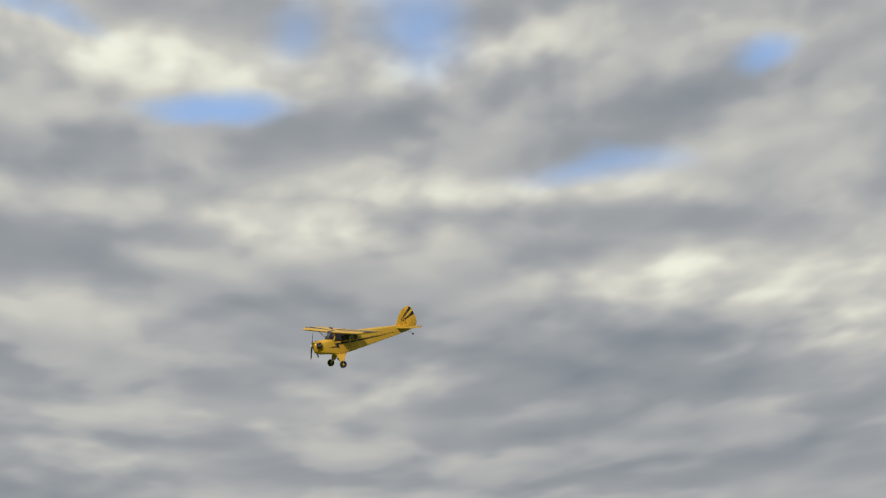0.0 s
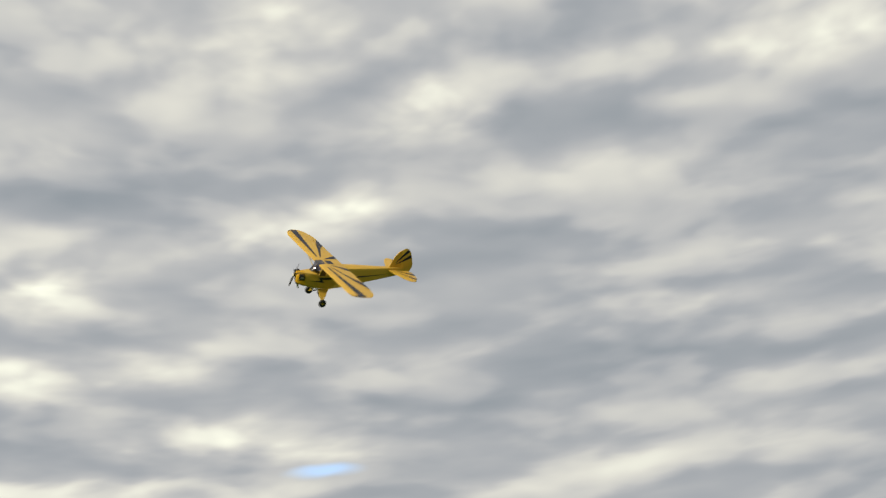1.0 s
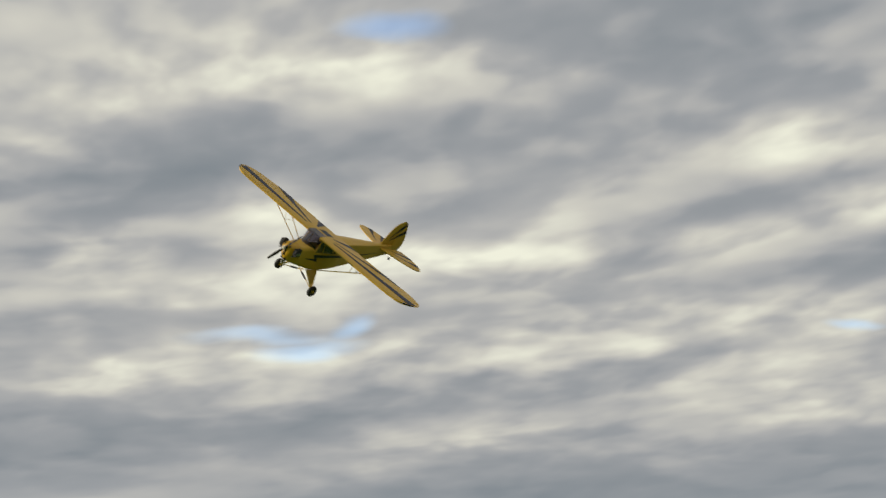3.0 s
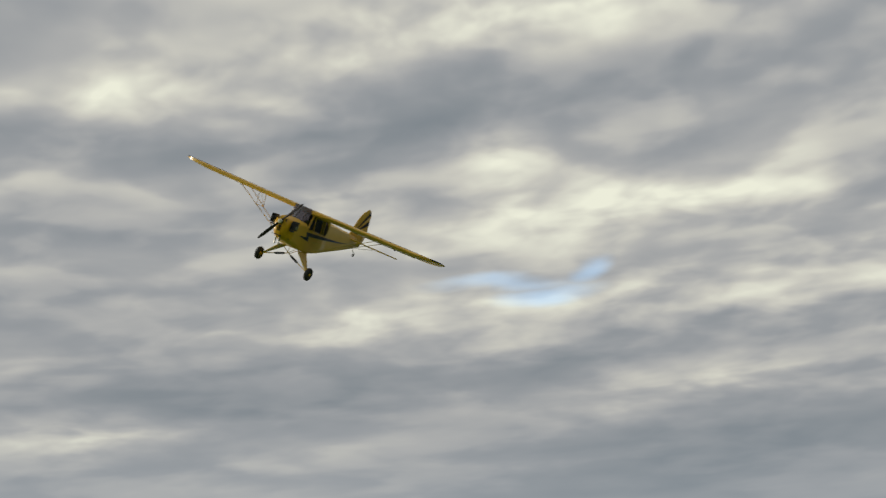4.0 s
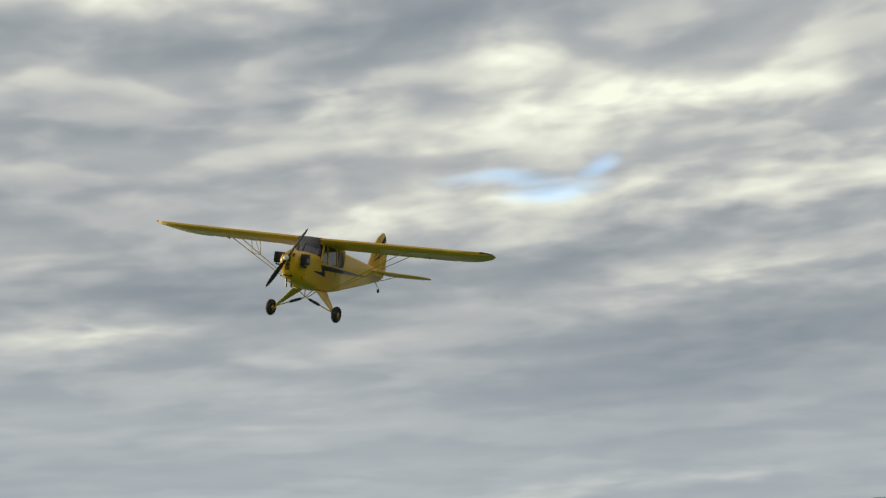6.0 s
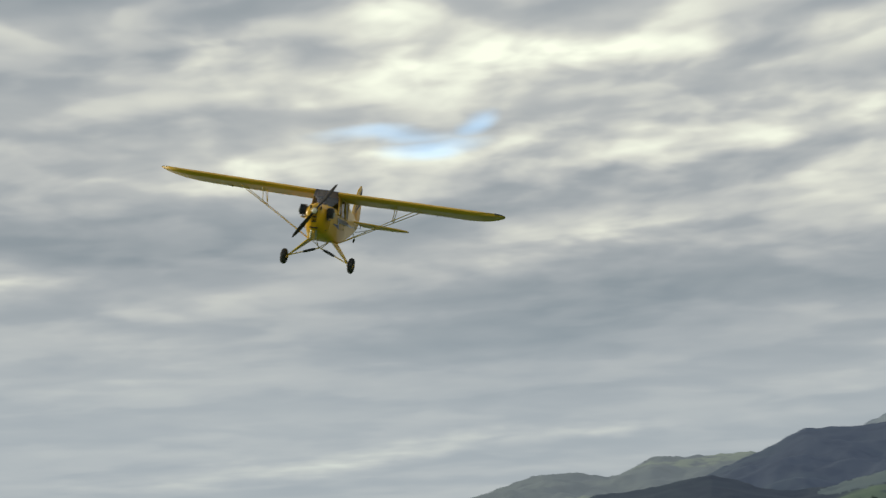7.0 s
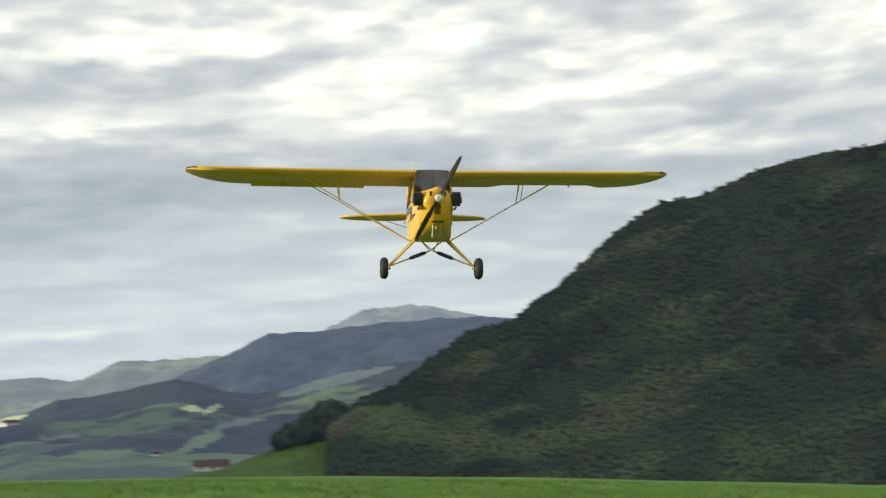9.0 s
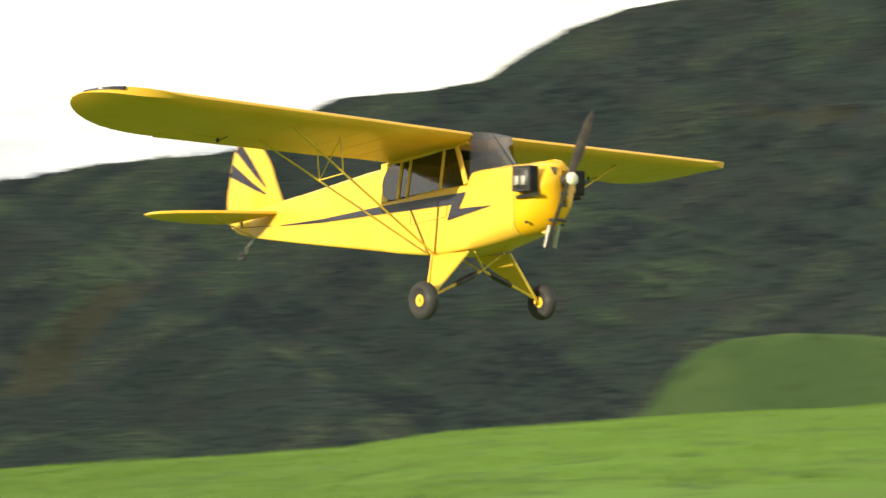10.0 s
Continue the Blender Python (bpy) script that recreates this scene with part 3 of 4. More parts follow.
def build_far_hills():
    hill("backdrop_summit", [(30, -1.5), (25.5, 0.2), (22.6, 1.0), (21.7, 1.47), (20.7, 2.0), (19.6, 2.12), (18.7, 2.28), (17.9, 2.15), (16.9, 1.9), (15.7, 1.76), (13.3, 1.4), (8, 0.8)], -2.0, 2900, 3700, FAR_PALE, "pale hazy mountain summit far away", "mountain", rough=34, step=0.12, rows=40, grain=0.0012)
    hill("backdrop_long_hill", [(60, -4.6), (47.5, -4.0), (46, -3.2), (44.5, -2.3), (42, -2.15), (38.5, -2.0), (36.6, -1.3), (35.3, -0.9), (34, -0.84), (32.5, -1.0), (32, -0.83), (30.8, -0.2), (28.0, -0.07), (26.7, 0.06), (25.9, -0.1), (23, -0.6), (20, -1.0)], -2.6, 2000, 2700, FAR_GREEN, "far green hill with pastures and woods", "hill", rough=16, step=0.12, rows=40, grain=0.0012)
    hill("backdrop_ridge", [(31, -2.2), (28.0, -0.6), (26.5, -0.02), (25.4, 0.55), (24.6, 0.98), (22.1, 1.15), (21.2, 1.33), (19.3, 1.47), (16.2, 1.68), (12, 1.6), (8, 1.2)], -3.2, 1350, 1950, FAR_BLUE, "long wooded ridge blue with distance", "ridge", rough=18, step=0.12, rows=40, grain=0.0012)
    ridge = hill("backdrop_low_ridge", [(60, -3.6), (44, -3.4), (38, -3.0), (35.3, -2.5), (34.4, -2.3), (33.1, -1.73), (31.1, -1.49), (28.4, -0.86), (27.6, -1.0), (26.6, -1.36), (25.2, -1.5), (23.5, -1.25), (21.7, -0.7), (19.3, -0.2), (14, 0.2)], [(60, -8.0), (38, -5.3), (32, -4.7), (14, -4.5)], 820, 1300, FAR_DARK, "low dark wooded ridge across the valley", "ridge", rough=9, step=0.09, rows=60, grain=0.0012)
    lay_fields(ridge)

    # added unseen hill beside and behind the viewer: keeps low sun off wooded slope
    hill("unseen_shade_hill", [(76, 2.0), (80, 10.0), (86, 19.0), (96, 24.0), (104, 23.0), (108, 21.0), (112.5, 17.0), (114.2, -3.0)], -4.0, 1100, 1750, FOREST_FLOOR, "unseen hill added to keep the sun off the woodland", "hill", rough=10, step=0.5)


def build_slopes():
    hill("meadow_knoll", [(-25.0, -2.2), (-26.6, -0.6), (-27.5, 0.75), (-28.6, 1.6), (-29.8, 2.05), (-32.3, 2.3), (-35.0, 2.2), (-38.0, 1.9), (-42.0, 0.4), (-46.0, -2.0)], -2.4, 240, 300, PASTURE, "rounded bright green meadow knoll below the wood", "meadow", rough=1.0, step=0.2, back=40)
    hill("meadow_slope", [(29.0, -5.0), (26.6, -4.6), (25.2, -4.1), (24.2, -3.72), (22.6, -3.2), (21.5, -2.95), (20.0, -2.8), (18.0, -2.9)], -5.6, 570, 690, PASTURE, "sloping green pasture at the edge of the wood", "meadow", rough=1.5, step=0.2, back=60)
    rng = random.Random(5)
    spots = []
    for k in range(60):
        f = rng.random()
        az = 24.15 - 2.2 * f
        r = 684 + rng.uniform(-6, 6)
        el = lerp_table([(24.2, -3.75), (22.6, -3.25), (21.5, -3.0)], az)
        d = heading(az, 0) * r
        spots.append((Vector((d.x, d.y, 1.4 + r * math.tan(radians(el)) - 1.5)), (5.2 + 5.2 * f) * rng.uniform(0.7, 1.05)))
    crowns("copse", spots, SPRUCE, "dark copse of trees on the pasture's edge", "copse", clumps=5, seed=3)


def build_house(m, length, width, height):
    thing = new("house")
    thing.matrix_world = m
    bm = bmesh.new()
    box(bm, (-length / 2, -width / 2, -3), (length / 2, width / 2, height))
    part("wall", bm, PLASTER, thing, smooth=False)
    bm = bmesh.new()
    e = 0.6
    a = [bm.verts.new((x, y, height - 0.1)) for x in (-length / 2 - e, length / 2 + e) for y in (-width / 2 - e, width / 2 + e)]
    t = [bm.verts.new((x, 0, height + width * 0.42)) for x in (-length / 2 - e, length / 2 + e)]
    for f in ((a[0], a[2], t[1], t[0]), (a[1], a[3], t[1], t[0]), (a[0], a[1], t[0]), (a[2], a[3], t[1]), (a[0], a[1], a[3], a[2])):
        bm.faces.new(f)
    part("roof", bm, ROOF, thing, smooth=False)
    for k in range(3):
        bm = bmesh.new()
        x = -length / 2 + length * (k + 0.5) / 3
        box(bm, (x - 0.6, -width / 2 - 0.06, height * 0.45), (x + 0.6, -width / 2 + 0.02, height * 0.45 + 1.4))
        part("window", bm, BLACK, thing, smooth=False)
    tagged(thing, "small white farmhouse with a brown roof in the valley", "house", group="farmhouses in the valley")
    return thing


def build_village():
    first = None
    slope = bpy.data.objects["backdrop_low_ridge"].data.vertices
    for az, el, r, turn, size in ((26.9, -4.66, 780, 8, 1.0), (29.1, -4.05, 900, 70, 0.5), (34.9, -2.66, 1200, 40, 0.7)):
        d = heading(az, 0) * r
        z = 1.4 + r * math.tan(radians(el))
        if r > 820:
            z = min(slope, key=lambda v: (v.co.x - d.x) ** 2 + (v.co.y - d.y) ** 2).co.z
        m = pose(d.x, d.y, z, 0, 0, turn + az) @ Matrix.Scale(size, 4)
        if first is None:
            first = build_house(m, 19, 8, 3.0)
        else:
            copy_thing(first, m)


build_ground()
build_grass()
build_far_hills()
build_wood()
build_slopes()
build_village()


# ================= the model airplane =================
# its own space: x to the nose, y to its left wing, z up; 0 at the wing's leading edge
HALF, LE, TE = 1.75, 0.05, -0.47
INCIDENCE = 0.135


def wing_edges(y):
    y = abs(y)
    f = LE if y < 1.47 else -0.19 + (LE + 0.19) * math.sqrt(max(0, 1 - ((y - 1.47) / (HALF - 1.47)) ** 2))
    b = TE if y < 1.28 else -0.19 + (TE + 0.19) * math.sqrt(max(0, 1 - ((y - 1.28) / (HALF - 1.28)) ** 2))
    return f, b


def wing_z(x, y, top):
    """Height of the wing's skin."""
    f, b = wing_edges(y)
    c = min(1, max(0, (LE - x) / (LE - TE)))
    thick = min(1, (f - b) / (LE - TE) * 1.15)
    hi = 0.022 + 0.052 * (math.sqrt(c) * 1.9 - 1.55 * c - 0.42 * c * c + 0.07 * c ** 3)
    lo = 0.022 - 0.030 * math.sqrt(min(1, c * 12)) + 0.012 * c
    # towards the tip the underside rises to meet the top
    rise = min(1, max(0, (abs(y) - 1.40) / 0.34))
    mid = 0.02 + 0.026 * rise
    return (mid + (hi - mid) * thick if top else mid + (lo - mid) * thick * (1 - 0.6 * rise)) + 0.008 * abs(y) + 0.004 - INCIDENCE * (LE - x)


AIL_Y0, AIL_Y1, AIL_X = 0.46, 1.30, -0.36


def wing_panel(parent, sign):
    ys = [0.112, 0.2, 0.3, 0.38, AIL_Y0] + [AIL_Y0 + (AIL_Y1 - AIL_Y0) * k / 8 for k in range(1, 9)] + [1.36, 1.42, 1.48, 1.54, 1.59, 1.635, 1.67, 1.70, 1.722, 1.738, 1.748]
    bm = bmesh.new()
    rings = []
    for y in ys:
        f, b = wing_edges(y)
        if AIL_Y0 < y < AIL_Y1:
            b = AIL_X
        n = 12
        cs = [(1 - math.cos(math.pi * k / n)) / 2 for k in range(n + 1)]
        xs = [f + (b - f) * c for c in cs]
        ring = [(x, sign * y, wing_z(x, y, True)) for x in xs] + [(x, sign * y, wing_z(x, y, False)) for x in reversed(xs[1:])]
        rings.append(ring)
    skin(bm, rings)
    bmesh.ops.remove_doubles(bm, verts=bm.verts, dist=1e-4)
    wing = part("wing_panel", bm, YELLOW, parent)
    for k in range(9):
        y = 0.20 + 0.145 * k
        f, b = wing_edges(y)
        xs = [f - 0.02 + ((AIL_X if AIL_Y0 < y < AIL_Y1 else b) + 0.03 - f) * q / 8 for q in range(9)]
        bm = bmesh.new()
        skin(bm, [[(x, sign * y + o, wing_z(x, y, False) + d) for o, d in ((-0.006, 0.001), (-0.003, -0.0008), (0.003, -0.0008), (0.006, 0.001))] for x in xs])
        part("rib", bm, YELLOW, wing)
    return wing


def aileron(parent, sign):
    ob = None
    bm = bmesh.new()
    rings = []
    for k in range(9):
        y = AIL_Y0 + 0.006 + (AIL_Y1 - AIL_Y0 - 0.012) * k / 8
        xs = [AIL_X - 0.004, (AIL_X + TE) / 2, TE]
        ring = [(x - AIL_X, sign * y, wing_z(x, y, True) - wing_z(AIL_X, y, True)) for x in xs] + [(x - AIL_X, sign * y, wing_z(x, y, False) - wing_z(AIL_X, y, True)) for x in reversed(xs)]
        # the hinge follows the wing's slight dihedral
        ring = [(px, py, pz + 0.008 * (y - 0.88)) for px, py, pz in ring]
        rings.append(ring)
    skin(bm, rings)
    ob = part("aileron", bm, YELLOW, parent)
    ob.location = (AIL_X, 0, wing_z(AIL_X, 0.88, True))
    bm = bmesh.new()
    rod(bm, (0.05, sign * 1.06, -0.034), (-0.02, sign * 1.06, -0.046), 0.002, sides=6)
    box(bm, (-0.026, sign * 1.06 - 0.003, -0.050), (-0.014, sign * 1.06 + 0.003, -0.012))
    part("control_horn", bm, BLACK, ob)
    return ob


def stripe_on_wing(wing, sign, a, b, c, d, steps=14, across=5):
    """A dark stripe lying on the upper skin: corners a, b at one end, d, c at the other."""
    bm = bmesh.new()
    grid = []
    for i in range(steps + 1):
        t = i / steps
        row = []
        for j in range(across + 1):
            s = j / across
            x = (a[0] + (b[0] - a[0]) * s) * (1 - t) + (d[0] + (c[0] - d[0]) * s) * t
            y = (a[1] + (b[1] - a[1]) * s) * (1 - t) + (d[1] + (c[1] - d[1]) * s) * t
            f, e = wing_edges(y)
            x = min(f - 0.004, max(e + 0.002, x))
            row.append(bm.verts.new((x, sign * y, wing_z(x, y, True) + 0.0025)))
        grid.append(row)
    for p, q in zip(grid, grid[1:]):
        for j in range(across):
            bm.faces.new((p[j], p[j + 1], q[j + 1], q[j]))
    return part("stripe", bm, NAVY, wing, "navy sunburst stripe")


def section(x, w_top, w_bot, z_top, z_bot, crown=0.0, soft=0.2):
    """One ring of the fuselage: a box with softened corners and a crowned deck."""
    n = 5
    ring = []
    h = z_top - z_bot
    r = min(soft * min(w_top, w_bot, h / 2) * 2, h * 0.45)
    # clockwise from the top middle
    ring.append((x, 0.0, z_top + crown))
    ring.append((x, (w_top - r) * 0.6, z_top + crown * 0.75))
    for k in range(n + 1):
        a = math.pi / 2 * k / n
        ring.append((x, w_top - r + r * math.sin(a), z_top - r + r * math.cos(a)))
    for k in range(n + 1):
        a = math.pi / 2 * k / n
        ring.append((x, w_bot - r + r * math.cos(a), z_bot + r - r * math.sin(a)))
    ring.append((x, 0.0, z_bot - 0.004))
    left = ring[1:-1]
    ring += [(px, -py, pz) for px, py, pz in reversed(left)]
    return ring


def build_fuselage(thing):
    bm = bmesh.new()
    rings = [
        section(0.30, 0.118, 0.112, -0.105, -0.385, 0.012, 0.30),
        section(0.18, 0.132, 0.124, -0.108, -0.415, 0.012, 0.24),
        section(0.07, 0.142, 0.132, -0.120, -0.440, 0.008, 0.16),
        section(0.055, 0.144, 0.134, -0.176, -0.442, 0.0, 0.06),
        section(-0.10, 0.150, 0.142, -0.190, -0.462, 0.0, 0.06),
        section(-0.19, 0.150, 0.144, -0.198, -0.468, 0.0, 0.06),
        section(-0.40, 0.147, 0.140, -0.228, -0.460, 0.0, 0.06),
        section(-0.50, 0.142, 0.134, -0.236, -0.452, 0.0, 0.06),
        section(-0.505, 0.140, 0.134, -0.090, -0.452, 0.025, 0.06),
        section(-0.70, 0.121, 0.116, -0.113, -0.440, 0.028, 0.06),
        section(-0.95, 0.095, 0.092, -0.145, -0.425, 0.022, 0.07),
        section(-1.20, 0.068, 0.068, -0.176, -0.410, 0.016, 0.08),
        section(-1.45, 0.042, 0.044, -0.203, -0.393, 0.010, 0.1),
        section(-1.62, 0.024, 0.026, -0.225, -0.380, 0.004, 0.1),
        section(-1.735, 0.010, 0.012, -0.240, -0.370, 0.0, 0.1),
    ]
    skin(bm, rings)
    body = part("fuselage", bm, BODY_YELLOW, thing)
    # seams: firewall line, door outline
    for s in (1, -1):
        bm = bmesh.new()
        for a, b in (((-0.30, -0.225), (-0.293, -0.337)), ((-0.293, -0.337), (-0.064, -0.308)), ((-0.064, -0.308), (-0.05, -0.19))):
            rod(bm, (a[0], s * 0.1488, a[1]), (b[0], s * 0.1488, b[1]), 0.0018, sides=5)
        part("door_seam", bm, TAN_STRUT, body)
    for s in (1, -1):
        bm = bmesh.new()
        # the bolt along the side, outside the skin
        def side_y(x):
            return lerp_table([(0.30, 0.119), (0.18, 0.130), (0.07, 0.141), (-0.10, 0.150), (-0.19, 0.150), (-0.40, 0.147), (-0.50, 0.142), (-0.70, 0.121), (-0.95, 0.0955), (-1.20, 0.069), (-1.45, 0.044)], x) + 0.003
        top = [(-1.40, -0.318), (-1.0, -0.297), (-0.6, -0.262), (-0.3, -0.238), (0.0, -0.214), (0.054, -0.209)]
        bot = [(-1.40, -0.321), (-1.0, -0.313), (-0.6, -0.292), (-0.3, -0.277), (-0.06, -0.262), (-0.030, -0.258)]
        xs = [-1.40 + 0.045 * k for k in range(31)]
        top = [(x, lerp_table(top, x)) for x in xs] + top[-1:]
        bot = [(x, lerp_table(bot, x)) for x in xs] + bot[-1:]
        tv = [bm.verts.new((x, s * side_y(x), z)) for x, z in top]
        bv = [bm.verts.new((x, s * side_y(x), z)) for x, z in bot]
        for k in range(len(top) - 1):
            bm.faces.new((tv[k], tv[k + 1], bv[k + 1], bv[k]))
        inn = bm.verts.new((0.012, s * side_y(0.012), -0.276))
        low = bm.verts.new((-0.053, s * side_y(-0.053), -0.324))
        tip = bm.verts.new((0.196, s * side_y(0.196), -0.266))
        bm.faces.new((tv[-1], inn, bv[-1]))
        bm.faces.new((bv[-1], inn, low))
        bm.faces.new((inn, tip, low))
        part("lightning_stripe", bm, BODY_NAVY, body, "navy lightning flash", smooth=False)
    return body


def build_cabin(thing):
    bm = bmesh.new()
    box(bm, (-0.49, -0.125, -0.232), (0.05, 0.125, -0.222))
    part("cabin_floor", bm, CABIN, thing)
    bm = bmesh.new()
    box(bm, (-0.40, -0.10, -0.222), (-0.22, 0.10, -0.13), 0.012)
    box(bm, (-0.42, -0.10, -0.222), (-0.385, 0.10, -0.06), 0.012)
    part("seat", bm, CABIN, thing)
    bm = bmesh.new()
    box(bm, (0.02, -0.11, -0.222), (0.05, 0.11, -0.125), 0.01)
    part("instrument_panel", bm, CABIN, thing)
    bm = bmesh.new()
    skin(bm, [[(x, y, wing_z(x, 0, False) - o) for x, o in ((-0.08, 0.003), (-0.49, 0.003), (-0.49, 0.008), (-0.08, 0.008))] for y in (-0.125, 0.125)])
    part("headliner", bm, CABIN, thing)
    # centre section over the cabin, with the skylight in it
    bm = bmesh.new()
    rings = []
    for y in (-0.1125, -0.05, 0.05, 0.1125):
        xs = [-0.095 + (TE + 0.095) * k / 8 for k in range(9)]
        rings.append([(x, y, wing_z(x, 0, True)) for x in xs] + [(x, y, wing_z(x, 0, False) - 0.001) for x in reversed(xs)])
    skin(bm, rings)
    centre = part("centre_section", bm, YELLOW, thing)
    bm = bmesh.new()
    xs = [-0.135, -0.18, -0.225, -0.27]
    g = [[bm.verts.new((x, y, wing_z(x, 0, True) + 0.003)) for y in (-0.085, 0.085)] for x in xs]
    for p, q in zip(g, g[1:]):
        bm.faces.new((p[0], p[1], q[1], q[0]))
    part("skylight", bm, NAVY, centre, "dark skylight panel")
    # windscreen, wrapping up over the leading edge
    bm = bmesh.new()
    rows = []
    n = 14
    for t in range(7):
        k = t / 6
        row = []
        for j in range(n + 1):
            s = -1 + 2 * j / n
            lo = Vector((0.062 + 0.125 * (1 - s * s), 0.140 * s, -0.172 + 0.072 * (1 - abs(s) ** 2.4)))
            hi = Vector((0.046, 0.116 * s, 0.040 + 0.006 * (1 - s * s)))
            row.append(lo.lerp(hi, k))
        rows.append(row)
    rows.append([Vector((0.01, 0.114 * (-1 + 2 * j / n), wing_z(0.01, 0, True) + 0.002)) for j in range(n + 1)])
    rows.append([Vector((-0.095, 0.113 * (-1 + 2 * j / n), wing_z(-0.095, 0, True))) for j in range(n + 1)])
    vs = [[bm.verts.new(p) for p in r] for r in rows]
    for a, b in zip(vs, vs[1:]):
        for j in range(n):
            bm.faces.new((a[j], a[j + 1], b[j + 1], b[j]))
    ws = part("windscreen", bm, GLASS, thing, "tinted wraparound windscreen")
    bm = bmesh.new()
    rod(bm, (0.188, 0, -0.098), (0.046, 0, 0.046), 0.0028, sides=6)
    part("centre_brace", bm, BLACK, ws)
    for s in (1, -1):
        # posts and rails, then the panes between them
        roof = lambda x: wing_z(x, 0.12, False) - 0.002
        posts = [((0.055, -0.178), (-0.035, roof(-0.035)), 0.012), ((-0.106, -0.192), (-0.112, roof(-0.11)), 0.008), ((-0.324, -0.218), (-0.324, roof(-0.324)), 0.008), ((-0.384, -0.226), (-0.386, roof(-0.386)), 0.009)]
        for a, b, r in posts:
            bm = bmesh.new()
            rod(bm, (a[0], s * 0.145, a[1]), (b[0], s * 0.122, b[1]), r, sides=8, flat=0.8)
            part("window_post", bm, YELLOW, thing)
        bm = bmesh.new()
        rod(bm, (0.03, s * 0.120, roof(0.03) - 0.004), (-0.50, s * 0.122, roof(-0.5) - 0.004), 0.010, sides=8)
        part("cabin_rail", bm, YELLOW, thing)
        edges = [0.045, -0.106, -0.324, -0.384]
        for a, b in zip(edges, edges[1:]):
            bm = bmesh.new()
            sill = lambda x: lerp_table([(0.06, -0.178), (-0.19, -0.198), (-0.5, -0.236)], x)
            q = [(a, s * 0.1435, sill(a)), (b, s * 0.1435, sill(b)), (b, s * 0.121, roof(b)), (a if a < 0 else -0.03, s * 0.121, roof(a if a < 0 else -0.03))]
            bm.faces.new([bm.verts.new(p) for p in q])
            part("side_window", bm, GLASS, thing, smooth=False)
        bm = bmesh.new()
        pts = [(-0.384, -0.226), (-0.45, -0.228), (-0.488, -0.205), (-0.502, -0.16), (-0.495, -0.125), (-0.475, -0.09), (-0.44, roof(-0.44)), (-0.384, roof(-0.384))]
        f = bm.faces.new([bm.verts.new((x, s * (0.1435 - 0.1 * (z + 0.226)), z)) for x, z in pts])
        part("rear_window", bm, GLASS, thing, smooth=False)
        # the skin behind the rounded rear pane
        bm = bmesh.new()
        rim = [(-0.45, -0.232), (-0.488, -0.207), (-0.502, -0.16), (-0.495, -0.125), (-0.475, -0.09), (-0.44, roof(-0.44))]
        outer = [(-0.506, -0.238), (-0.507, -0.205), (-0.508, -0.16), (-0.508, -0.125), (-0.508, -0.09), (-0.508, roof(-0.5))]
        a = [bm.verts.new((x, s * (0.1445 - 0.1 * (z + 0.226)), z)) for x, z in rim]
        b = [bm.verts.new((x, s * (0.1420 - 0.1 * max(0, z + 0.07)), z)) for x, z in outer]
        for k in range(5):
            bm.faces.new((a[k], a[k + 1], b[k + 1], b[k]))
        part("quarter_panel", bm, BODY_YELLOW, thing, smooth=False)


